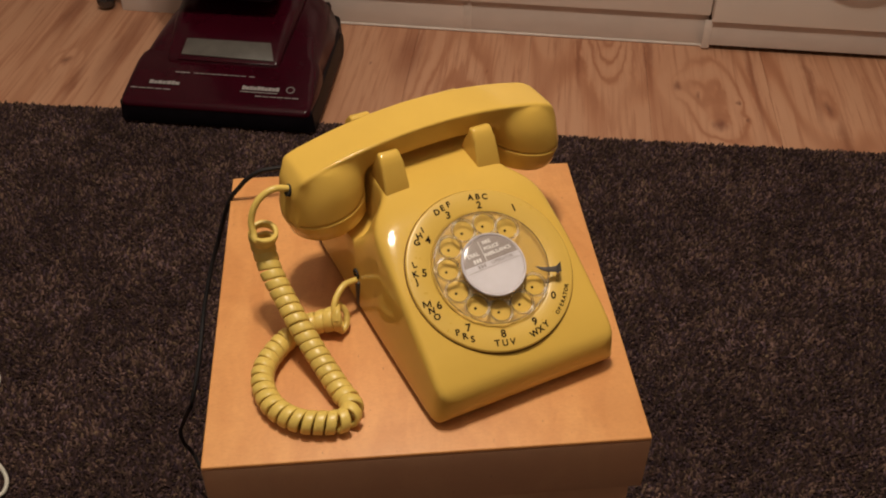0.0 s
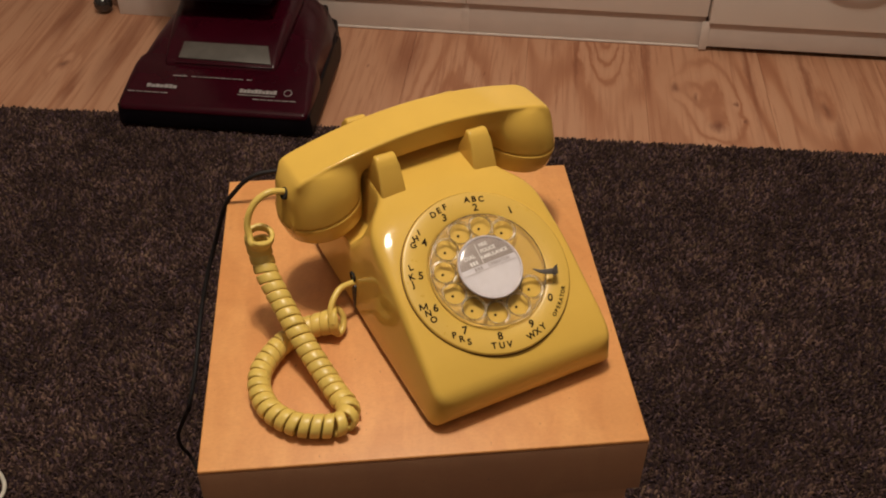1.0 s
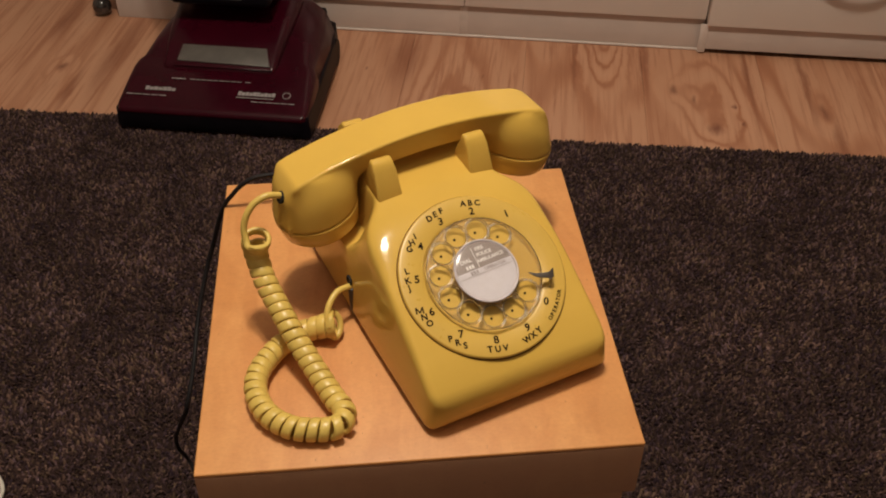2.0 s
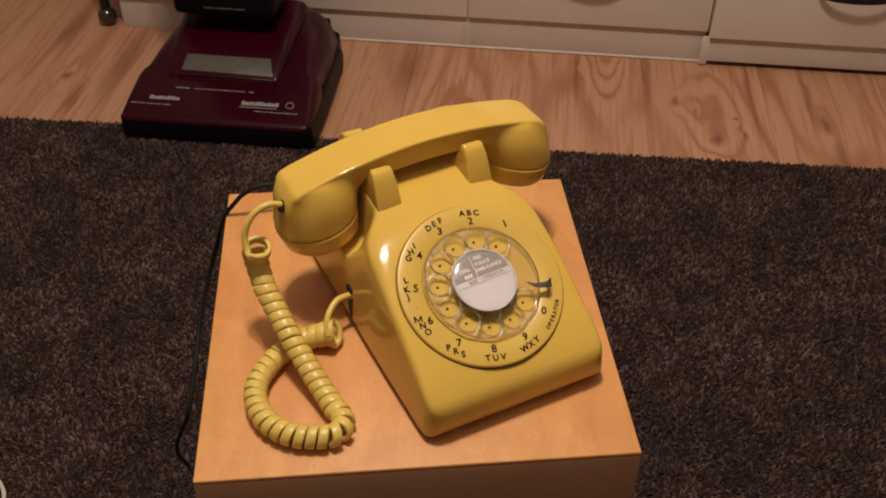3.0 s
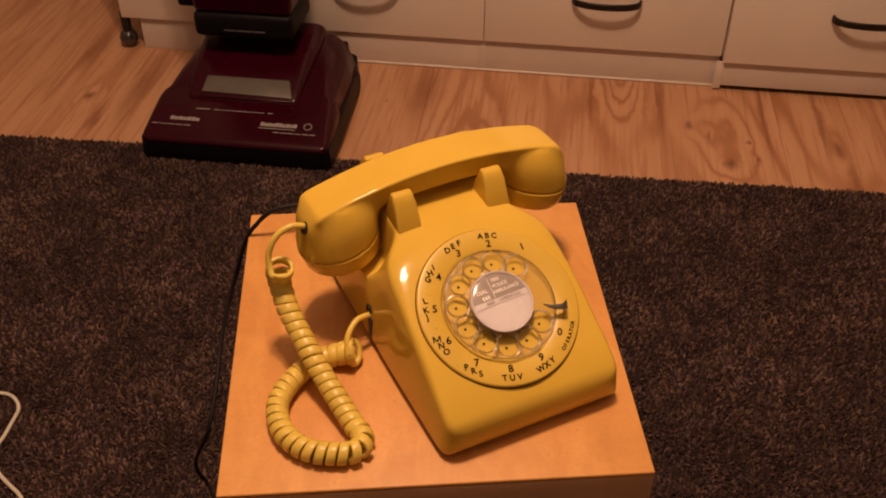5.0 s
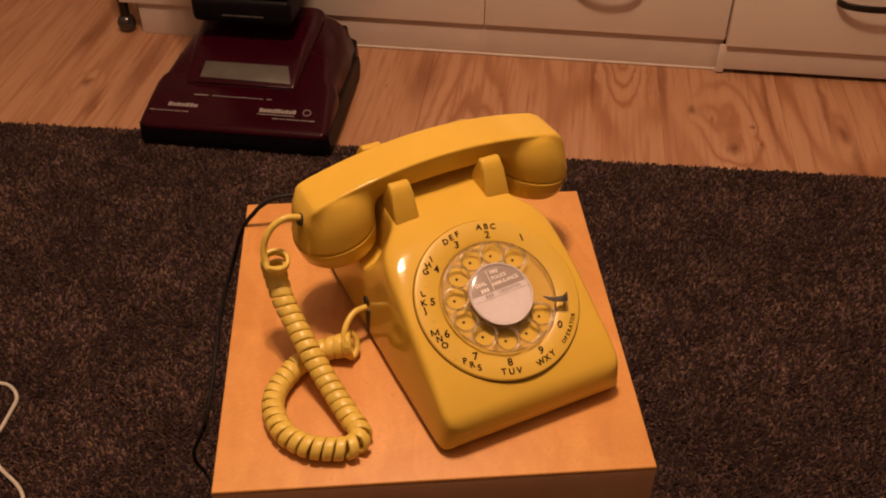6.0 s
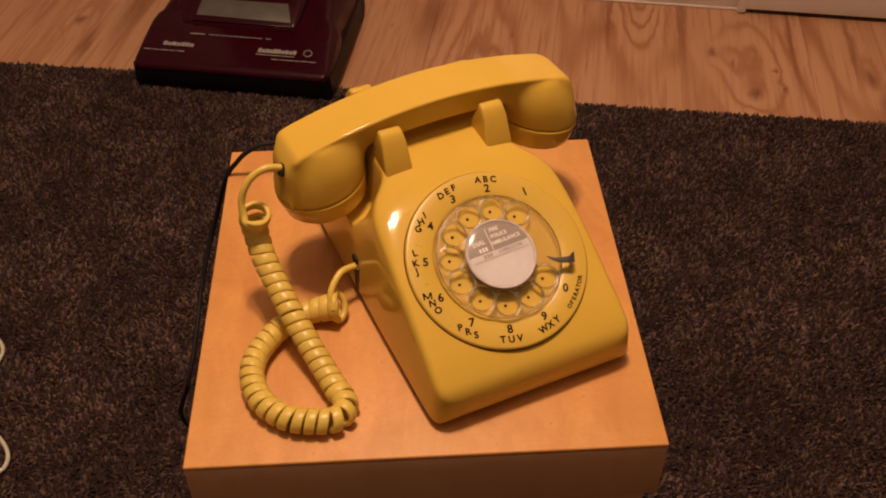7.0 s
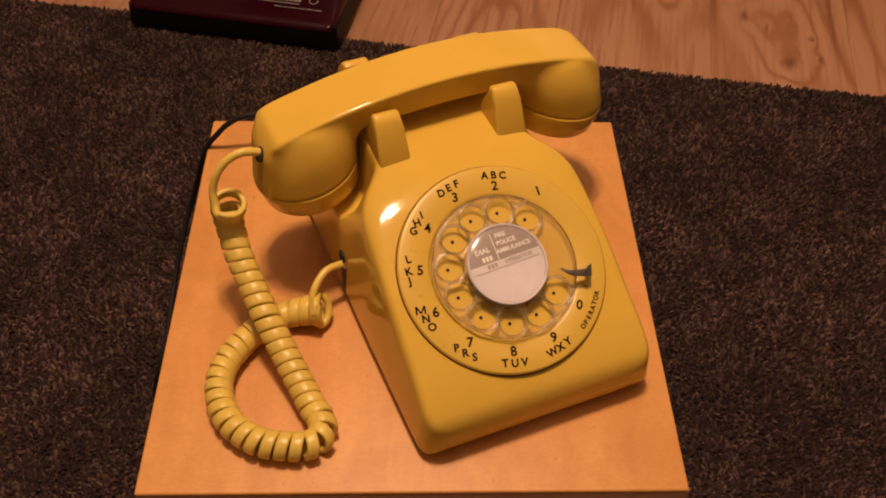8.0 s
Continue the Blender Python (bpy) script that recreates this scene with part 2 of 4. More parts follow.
def rug_yarn():
    """Twisted pile: near-black brown yarn, each tuft of its own tone, with paler brown and olive ends."""
    m, n, l, b = material("dark_brown_pile", 0.95)
    v = coords(n, l)
    geo = n.new("ShaderNodeNewGeometry")
    tuft = ramp(n, l, geo.outputs["Random Per Island"], [(0.0, (0.036, 0.0225, 0.0225)), (0.45, (0.079, 0.0480, 0.0440)), (0.75, (0.138, 0.0865, 0.0750)), (1.0, (0.225, 0.146, 0.122))])
    patch = noise_tex(n, l, v, 9, 4, 0.6)
    clump = noise_tex(n, l, v, 42, 4, 0.65)
    c = mix(n, l, ramp(n, l, clump, [(0.38, (0.48, 0.48, 0.48)), (0.58, (0, 0, 0))]), tuft, (0.020, 0.0128, 0.013))
    c = mix(n, l, ramp(n, l, patch, [(0.42, (0.4, 0.4, 0.4)), (0.60, (0, 0, 0))]), c, (0.020, 0.0125, 0.0130))
    # yarns of several dye lots: plum-grey, brown and olive
    lot = n.new("ShaderNodeMath")
    lot.operation = "MULTIPLY"
    lot.inputs[1].default_value = 13.7
    l.new(geo.outputs["Random Per Island"], lot.inputs[0])
    part_of = n.new("ShaderNodeMath")
    part_of.operation = "FRACT"
    l.new(lot.outputs[0], part_of.inputs[0])
    hue = ramp(n, l, part_of.outputs[0], [(0.0, (0.86, 0.88, 1.25)), (0.35, (1.0, 0.98, 1.02)), (0.65, (1.04, 1.0, 0.92)), (1.0, (1.01, 1.07, 0.80))])
    c = mix(n, l, 1.0, c, hue, "MULTIPLY")
    l.new(c, b.inputs["Base Color"])
    b.inputs["Specular IOR Level"].default_value = 0.1
    bump(n, l, b, noise_tex(n, l, v, 900, 2), 0.5, 0.001)
    return m


RUG = rug_yarn()
RUG_BACK = plain("rug_backing", (0.030, 0.0185, 0.0175), 0.95, vary=0.3, scale=60, spec=0.05)


# ---- building helpers ----
def mesh_of(name, bm, mat, smooth=None):
    bmesh.ops.recalc_face_normals(bm, faces=bm.faces)
    me = bpy.data.meshes.new(name)
    bm.to_mesh(me)
    bm.free()
    me.materials.append(mat)
    if smooth is not None:
        for p in me.polygons:
            p.use_smooth = True
        me.set_sharp_from_angle(angle=radians(smooth))
    return me


def part(name, bm, mat, parent=None, label="", m=None, smooth=35):
    ob = new(name, mesh_of(name, bm, mat, smooth))
    ob.parent = parent
    ob.matrix_local = m if m is not None else Matrix()
    return tagged(ob, label)


def thing(name, m, label, category, group="", kind=""):
    ob = new(name)
    ob.empty_display_size = 0.02
    ob.matrix_world = m
    return tagged(ob, label, category, group, kind)


def box(x0, x1, y0, y1, z0, z1, bevel=0.0, seg=2, bm=None, taper=(1, 1)):
    bm = bm or bmesh.new()
    made = bmesh.ops.create_cube(bm, size=1)["verts"]
    cx, cy = (x0 + x1) / 2, (y0 + y1) / 2
    for v in made:
        top = v.co.z > 0
        v.co = Vector((cx + v.co.x * (x1 - x0) * (taper[0] if top else 1), cy + v.co.y * (y1 - y0) * (taper[1] if top else 1), z1 if top else z0))
    if bevel:
        edges = list({e for v in made for e in v.link_edges})
        bmesh.ops.bevel(bm, geom=edges, offset=bevel, segments=seg, profile=0.5, affect="EDGES", clamp_overlap=True)
    return bm


def prism(outline, z0, z1, bevel=0.0, seg=2, bm=None):
    """An outline in x, y drawn up from z0 to z1."""
    bm = bm or bmesh.new()
    low = [bm.verts.new((x, y, z0)) for x, y in outline]
    high = [bm.verts.new((x, y, z1)) for x, y in outline]
    k = len(outline)
    faces = [bm.faces.new(low[::-1]), bm.faces.new(high)]
    faces += [bm.faces.new((low[i], low[(i + 1) % k], high[(i + 1) % k], high[i])) for i in range(k)]
    if bevel:
        edges = list({e for f in faces[:2] for e in f.edges})
        bmesh.ops.bevel(bm, geom=edges, offset=bevel, segments=seg, profile=0.5, affect="EDGES", clamp_overlap=True)
    return bm


def loft(rings, caps=True, bm=None):
    bm = bm or bmesh.new()
    rows = [[bm.verts.new(p) for p in ring] for ring in rings]
    k = len(rows[0])
    for a, b in zip(rows, rows[1:]):
        for i in range(k):
            bm.faces.new((a[i], a[(i + 1) % k], b[(i + 1) % k], b[i]))
    if caps:
        bm.faces.new(rows[0][::-1])
        bm.faces.new(rows[-1])
    return bm


def lathe(profile, steps=48, bm=None, m=None, caps=True):
    """A profile of (radius, height) turned about z."""
    rings = [[Vector((r * math.cos(2 * math.pi * i / steps), r * math.sin(2 * math.pi * i / steps), z)) for i in range(steps)] for r, z in profile]
    if m is not None:
        rings = [[m @ p for p in ring] for ring in rings]
    return loft(rings, caps, bm)


def smooth_path(points, per):
    """Catmull-Rom through the points."""
    p = [Vector(q) for q in points]
    p = [2 * p[0] - p[1]] + p + [2 * p[-1] - p[-2]]
    out = []
    for i in range(1, len(p) - 2):
        for k in range(per):
            t = k / per
            out.append(0.5 * (2 * p[i] + (p[i + 1] - p[i - 1]) * t + (2 * p[i - 1] - 5 * p[i] + 4 * p[i + 1] - p[i + 2]) * t * t + (3 * p[i] - p[i - 1] - 3 * p[i + 1] + p[i + 2]) * t ** 3))
    return out + [p[-2]]


def even(points, step):
    """The path again, in even steps."""
    d = [0.0]
    for a, b in zip(points, points[1:]):
        d.append(d[-1] + (b - a).length)
    count = max(2, int(d[-1] / step))
    out, j = [], 0
    for k in range(count + 1):
        s = d[-1] * k / count
        while j < len(d) - 2 and d[j + 1] < s:
            j += 1
        f = (s - d[j]) / max(1e-9, d[j + 1] - d[j])
        out.append(points[j].lerp(points[j + 1], min(1, f)))
    return out


def frames_along(points):
    side = None
    for i, p in enumerate(points):
        d = (points[min(i + 1, len(points) - 1)] - points[max(i - 1, 0)]).normalized()
        if side is None:
            side = d.orthogonal().normalized()
        side = (side - d * side.dot(d)).normalized()
        yield p, d, side, d.cross(side)


def tube(points, radius, sides=10, flat=1.0, bm=None):
    rings = [[p + radius * (math.cos(2 * math.pi * i / sides) * a + flat * math.sin(2 * math.pi * i / sides) * b) for i in range(sides)] for p, d, a, b in frames_along(points)]
    return loft(rings, True, bm)


def lettering(text, size, m, mat, parent, label="", name="lettering", bold=0.0, depth=0.00008):
    """Letters in the built-in font, centred on the pose m."""
    c = bpy.data.curves.new(name, "FONT")
    c.body, c.size, c.align_x, c.align_y, c.extrude, c.offset, c.resolution_u = text, size, "CENTER", "CENTER", depth, bold, 3
    tmp = bpy.data.objects.new("tmp", c)
    me = bpy.data.meshes.new_from_object(tmp)
    bpy.data.objects.remove(tmp)
    me.materials.clear()
    me.materials.append(mat)
    ob = new(name, me)
    ob.parent = parent
    ob.matrix_local = m
    return tagged(ob, label)


# ---- the room ----
def room():
    def slab(name, label, x0, x1, y0, y1, z0, z1, mat, category):
        ob = part(name, box(x0, x1, y0, y1, z0, z1), mat, None, label, ROOM, None)
        return tagged(ob, category=category, kind="structure")
    slab("wall_north", "plain warm painted wall behind the cabinets", -2.2, 2.4, 0.62, 0.72, 0, 2.45, WALL_PAINT, "wall")
    slab("wall_south", "plain warm painted wall", -2.2, 2.4, -3.3, -3.2, 0, 2.45, WALL_PAINT, "wall")
    slab("wall_west", "plain warm painted wall", -2.3, -2.2, -3.3, 0.72, 0, 2.45, WALL_PAINT, "wall")
    slab("wall_east", "plain warm painted wall", 2.4, 2.5, -3.3, 0.72, 0, 2.45, WALL_PAINT, "wall")
    slab("ceiling", "plain white painted ceiling", -2.3, 2.5, -3.3, 0.72, 2.45, 2.55, CEILING_PAINT, "ceiling")


room()


# ---- the wooden side table ----
def side_table():
    t = thing("side_table", pose(TABLE_W / 2, TABLE_D / 2, 0.014), "small square pale birch side table standing on the rug", "side table")
    w, d, h = TABLE_W / 2, TABLE_D / 2, TABLE_H - 0.014
    joint = h - 0.0475
    part("tabletop", box(-w, w, -d, d, h - 0.003, h, 0.0011, 3), BIRCH, t, "pale varnished birch veneer top")
    part("front_panel", box(-w, w, -d, -d + 0.018, joint, h - 0.0029, 0.0008, 2), BIRCH_SHADED, t, "birch front apron, its shade mixed into the colour")
    part("lower_front_panel", box(-w + 0.002, w - 0.0045, -d + 0.0080, -d + 0.020, 0, joint - 0.0016, 0.0008, 2), BIRCH_SHADED, t, "birch lower front, its shade mixed into the colour, set back below a joint")
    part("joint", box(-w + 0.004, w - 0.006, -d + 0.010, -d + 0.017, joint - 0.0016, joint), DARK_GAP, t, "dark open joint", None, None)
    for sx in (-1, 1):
        part("side_panel", box(sx * (w - 0.009) - 0.009, sx * (w - 0.009) + 0.009, -d + 0.0202, d - 0.0182, 0, h - 0.0029, 0.0006), BIRCH_SHADED, t)
    part("back_panel", box(-w, w, d - 0.018, d, 0, h - 0.0029, 0.0006), BIRCH_SHADED, t)
    return t


side_table()


# ---- the telephone ----
def corner(a, b, c, r, steps=6, first=None):
    """Rounds the corner b between a and c."""
    a, b, c = Vector(a), Vector(b), Vector(c)
    p = b + (a - b).normalized() * min(r if first is None else first, (a - b).length * 0.49) if (a - b).length > 1e-6 else b
    q = b + (c - b).normalized() * min(r, (c - b).length * 0.49) if (c - b).length > 1e-6 else b
    return [p.lerp(b, t).lerp(b.lerp(q, t), t) for t in [i / steps for i in range(steps + 1)]]


def table_at(rows, y):
    """Linear look-up in rows (key, values...)."""
    if y <= rows[0][0]:
        return rows[0][1:]
    for a, b in zip(rows, rows[1:]):
        if y <= b[0]:
            f = (y - a[0]) / (b[0] - a[0])
            return [p + (q - p) * f for p, q in zip(a[1:], b[1:])]
    return rows[-1][1:]


def housing():
    """The moulded shell: sections across it from the front lip to the back, in millimetres."""
    face = lambda y: 60.2 + 0.5558 * y
    # y, underside, half width below, half width above, top, saddle
    rows = [(-55.0, 14, 46, 46, 18.5, 0), (-54.8, 12, 51, 50, 20.8, 0), (-54.3, 9.2, 55, 53.5, 23.2, 0), (-53.5, 6.9, 58, 56, 25.4, 0),
            (-52.3, 5.1, 60.3, 57.8, 27.6, 0), (-50.2, 4.4, 62, 59, 30.0, 0), (-47, 4.4, 63, 59.8, face(-47) - 1.7, 0), (-43, 4.4, 63.2, 60, face(-43) - 0.8, 0), (-36, 4.4, 63.4, 60, face(-36), 0),
            (20, 4.4, 64, 59.5, face(20), 0), (34, 4.4, 64, 59.1, face(34), 0), (38, 4.4, 64, 59.0, 81.0, 0), (42, 4.4, 64, 59.4, 82.6, 0), (46, 4.4, 64, 57.9, 83.8, 0), (50, 4.4, 64, 55.2, 84.8, 0), (56, 4.4, 64, 49.6, 85.8, 0),
            (63, 4.4, 64, 42.2, 86.6, 0), (70, 4.4, 64, 40.5, 87.2, 1), (128, 4.4, 63.5, 41, 88, 1), (138, 4.4, 62.5, 42, 85, 1),
            (146, 4.4, 60, 42, 70, 0.7), (150, 6.2, 56, 42, 44, 0.3), (151.5, 10, 50, 40, 30, 0)]
    ys = [r[0] for r in rows[:6]] + [-47 + 2.0 * i for i in range(43)] + [38 + 1.0 * i for i in range(34)] + [73 + 2.0 * i for i in range(36)] + [r[0] for r in rows[-3:]]
    rings = []
    for y in ys:
        lo, wb, wt, hi, saddle = table_at(rows, y)
        if -30 < y < 140:
            hi = sum(w * table_at(rows, y + d)[3] for w, d in zip((1, 3, 6, 9, 10, 9, 6, 3, 1), range(-8, 9, 2))) / 48
        # the shoulders beside the dial fall away a little to the sides
        ease = lambda v: max(0.0, min(1.0, v)) ** 2 * (3 - 2 * max(0.0, min(1.0, v)))
        crown = 3.8 * ease((y - 17) / 28) * ease((70 - y) / 18)
        p1, p3 = Vector((wb, lo)), Vector((wt, hi - crown))
        rise = max(0.0, min(1.0, (y - 30) / 12))
        p2, p2b = p1.lerp(p3, 0.3 + 0.50 * rise), p1.lerp(p3, 0.62 + 0.24 * rise)
        if y > 42:
            # the flank is cut away in a slanting facet, then by a ledge under the handset's cups
            g = min(1.0, (y - 42) / 21)
            p2 = p1.lerp(p3, 0.80).lerp(Vector((61.6, 57)), g) if y < 63 else Vector((61.6, 57 - 4 * saddle))
            p2b = p2.lerp(p3, 0.3)
            p2b = p2b.lerp(Vector((44, 54)), saddle)
            if y > 138:
                p2 = p1.lerp(p3, 0.3).lerp(Vector((61.3, 53)), saddle)
                p2b = p1.lerp(p3, 0.62).lerp(Vector((44, 54)), saddle)
        tall = hi - lo
        soft = 7.5
        soft = soft + (6.5 - soft) * max(0.0, min(1.0, (y - 38) / 13))
        pts = [Vector((0, lo)), p1, p2, p2b, p3, Vector((0, hi))]
        roof = [Vector((wt * f, hi - crown * f ** 3)) for f in (0.86, 0.74, 0.62, 0.5, 0.38, 0.2)]
        half = [pts[0]] + corner(pts[0], p1, p2, min(3, tall * 0.3), 4) + corner(p1, p2, p2b, 1.5, 4) + corner(p2, p2b, p3, 2, 5) + corner(p2b, p3, roof[0], min(soft, tall * 0.45), 8) + roof + [pts[5]]
        ring = [(x, y, z) for x, z in half] + [(-x, y, z) for x, z in half[-2:0:-1]]
        rings.append([Vector(p) * 0.001 for p in ring])
    # the shoulders beside the dial are eased into soft, broad curves
    grid = np.array([[tuple(p) for p in ring] for ring in rings])
    mm = np.abs(grid) * 1000
    up_to = lambda v, lo, hi: np.clip((v - lo) / (hi - lo), 0, 1)
    ymm = grid[:, :, 1] * 1000
    weight = (up_to(ymm, -5, 25) * up_to(82 - ymm, 0, 18) * up_to(mm[:, :, 2], 48, 62) * up_to(mm[:, :, 0], 26, 42))[:, :, None]
    flank = (up_to(ymm, 0, 20) * up_to(66 - ymm, 0, 8) * up_to(mm[:, :, 2], 6, 16) * up_to(mm[:, :, 0], 48, 56))[:, :, None]
    for k in range(90):
        grid = grid + 0.6 * flank * ((np.roll(grid, 1, 0) + np.roll(grid, -1, 0)) / 2 - grid)
    for k in range(20):
        mean = (np.roll(grid, 1, 1) + np.roll(grid, -1, 1) + np.roll(grid, 1, 0) + np.roll(grid, -1, 0)) / 4
        grid = grid + 0.6 * weight * (mean - grid)
    return loft([[Vector(p) for p in ring] for ring in grid])


def prong(x, back=False):
    """One arm of the cradle: a tapering tongue with a rounded crest."""
    outline = [(63.4, 82), (63.8, 86), (71.8, 101.5), (73.8, 104.8), (76, 106.7), (78.6, 107.3), (80.8, 106.3), (82, 102.5), (82.6, 96), (85, 90), (89, 87), (89, 82)]
    if back:
        outline = [(202 - y, z + (0.5 if z > 95 else 0)) for y, z in outline]
    bm = bmesh.new()
    rings = []
    for sx in (-1, 1):
        rings.append([Vector((x + sx * (8.3 - 1.5 * (z - 86) / 24), y, z)) * 0.001 for y, z in outline])
    loft(rings, True, bm)
    edges = [e for f in bm.faces if len(f.verts) > 4 for e in f.edges]
    bmesh.ops.bevel(bm, geom=edges, offset=0.0017, segments=4, profile=0.5, affect="EDGES", clamp_overlap=True)
    return bm


def flat_with_holes(outer, holes, thick, bevel, resolution=16):
    """A flat disc with round holes and rounded rims, as one mesh."""
    c = bpy.data.curves.new("disc", "CURVE")
    c.dimensions, c.fill_mode, c.extrude, c.bevel_depth, c.bevel_resolution = "2D", "BOTH", thick / 2, bevel, 2
    for cx, cy, r in [(0, 0, outer)] + holes:
        s = c.splines.new("POLY")
        k = 96 if r > 0.02 else resolution * 2
        s.points.add(k - 1)
        for i in range(k):
            s.points[i].co = (cx + r * math.cos(2 * math.pi * i / k), cy + r * math.sin(2 * math.pi * i / k), 0, 1)
        s.use_cyclic_u = True
    tmp = bpy.data.objects.new("tmp", c)
    me = bpy.data.meshes.new_from_object(tmp)
    bpy.data.objects.remove(tmp)
    bm = bmesh.new()
    bm.from_mesh(me)
    bpy.data.meshes.remove(me)
    bmesh.ops.remove_doubles(bm, verts=bm.verts, dist=1e-6)
    return bm


HOLE_START, HOLE_R = 46.33, 0.0278


def ring_point(deg, r, z=0.0):
    return (r * math.cos(radians(deg)), r * math.sin(radians(deg)), z)


def disc(r, z0, z1, bevel=0.0, steps=64):
    b = bevel
    return lathe([(r - b, z0), (r, z0 + b), (r, z1 - b), (r - b, z1)] if b else [(r, z0), (r, z1)], steps)


def stroke_m(wide, tall, pen):
    """A capital M of four straight strokes."""
    bm, w, h = bmesh.new(), wide / 2, tall / 2
    strokes = (((-w, -h), (-w, h)), ((-w, h), (0, -h * 0.75)), ((0, -h * 0.75), (w, h)), ((w, h), (w, -h)))
    for k, ((xa, ya), (xb, yb)) in enumerate(strokes):
        d = pen / 2
        if k in (1, 2):
            d *= 1.15
        prism([(xa - d, ya), (xa + d, ya), (xb + d, yb), (xb - d, yb)], -0.00008, 0.00008 + 0.000006 * k, bm=bm)
    return bm


def dial(phone):
    top = 0.0015
    plate = part("number_plate", lathe([(0.0355, -0.0018), (0.0518, -0.0018), (0.0525, -0.0010), (0.0525, top - 0.0009), (0.0518, top - 0.0002), (0.0508, top), (0.0385, top), (0.0372, top - 0.0006), (0.0366, 0.0001), (0.0366, -0.0010), (0.0355, -0.0018)], 96, caps=False), PLATE_YELLOW, phone, "yellow dial number plate", DIAL, 30)
    # a plain brown ring fills the gap between plate and housing
    part("dial_gap", lathe([(0.0505, -0.0024), (0.0531, -0.0024), (0.0531, -0.00065), (0.0505, -0.00065), (0.0505, -0.0024)], 96, caps=False), BROWN_GAP, phone, "dark gap round the dial", DIAL)
    part("dial_well", disc(0.0362, -0.0022, 0.0), PLATE_YELLOW, phone, "", DIAL)
    for i in range(10):
        part("dot", disc(0.00085, 0.0, 0.00025, 0, 12), INK, plate, "", Matrix.Translation(ring_point(HOLE_START + 30 * i, HOLE_R)))
    groups = ["", "ABC", "DEF", "GHI", "JKL", "MNO", "PRS", "TUV", "WXY"]
    turn = [0, -12, -10, -12, -16, -8, -12, -10, -8, -25]
    letter_turn = [0, -13, 3, 2, -2, -9, -10, -12, 14]
    for i, digit in enumerate("1234567890"):
        a = HOLE_START + 30 * i
        lettering(digit, 0.0066, Matrix.Translation(ring_point(a, 0.0443 if i == 0 else 0.0416, top + 0.0001)) @ pose(0, 0, 0, 0, 0, turn[i]), INK, plate, bold=0.00017)
    for i, word in enumerate(groups):
        a = HOLE_START + 30 * i
        for k, ch in enumerate(word):
            step = -5.6 if i < 4 else -6.2 if i == 4 and ch != "J" else 5.9
            b = a + ((k - 1) * step if i != 4 else (6.0, 0.5, -6.8)[k])
            spot = Matrix.Translation(ring_point(b, 0.0473, top + 0.0001)) @ pose(0, 0, 0, 0, 0, letter_turn[i])
            if ch == "M":
                part("lettering", stroke_m(0.0042, 0.0040, 0.00082), INK, plate, "", spot, None)
            else:
                lettering(ch, 0.0053, spot, INK, plate, bold=0.00017)
    a = HOLE_START + 270
    for k, ch in enumerate("OPERATOR"):
        b = a + 0.6 + (k - 3.5) * 3.2
        lettering(ch, 0.0034, Matrix.Translation(ring_point(b, 0.0483, top + 0.0001)) @ pose(0, 0, 0, 0, 0, b + 90), INK, plate, bold=0.00010)

    wheel = flat_with_holes(0.0353, [(*ring_point(HOLE_START + 30 * i, HOLE_R)[:2], 0.0073) for i in range(10)], 0.0004, 0.0008)
    part("finger_wheel", wheel, CLEAR, phone, "clear acrylic finger wheel with ten holes", DIAL @ Matrix.Translation((0, 0, 0.0044))).visible_shadow = False
    for i in range(10):
        lip = [(0.0081, -0.0002), (0.0080, 0.0006), (0.0077, 0.0010), (0.0073, 0.0008), (0.0071, 0.0), (0.0070, -0.0018), (0.0073, -0.0021), (0.0077, -0.0015), (0.0081, -0.0002)]
        part("hole_rim", lathe(lip, 36, caps=False), CLEAR_RIM, phone, "", DIAL @ Matrix.Translation(ring_point(HOLE_START + 30 * i, HOLE_R, 0.0050)))
    edge = [(0.0358 + 0.0008 * math.cos(k), 0.0028 + 0.0012 * math.sin(k)) for k in [math.pi * q / 5 for q in range(11)]]
    part("wheel_rim", lathe(edge, 96, caps=False), CLEAR_RIM, phone, "", DIAL)
    hub = part("card_holder", lathe([(0.004, 0.0), (0.0130, 0.0), (0.0140, 0.004), (0.0188, 0.0066), (0.0200, 0.0072), (0.0204, 0.0080), (0.0200, 0.0087), (0.0192, 0.0086), (0.0190, 0.0079), (0.0100, 0.0079)], 72), RIM_GREY, phone, "grey rim holding the dial card", DIAL)
    card(hub, 0.0081)
    stop = [(24.1, -9.4), (25.9, -9.9), (29.0, -12.1), (33.4, -12.8), (36.9, -13.7), (40.0, -11.9), (41.0, -11.5), (38.8, -17.7), (34.4, -16.5), (30.1, -15.2), (27.0, -12.9)]
    part("finger_stop", prism([(x / 1000, y / 1000) for x, y in stop], 0.0075, 0.0083, 0.0003), STEEL, phone, "bent steel finger stop", DIAL, 40)
    post = [[Vector((x, y, z)) * 0.001 for x, y in ((cx - 0.9, cy - 0.4), (cx + 0.9, cy - 0.9), (cx + 1.1, cy + 0.1), (cx - 0.7, cy + 0.6))] for cx, cy, z in ((36.8, -20.9, 0.5), (36.4, -19, 4.5), (36.2, -17.2, 8.0))]
    part("stop_post", loft(post), STEEL, phone, "", DIAL)


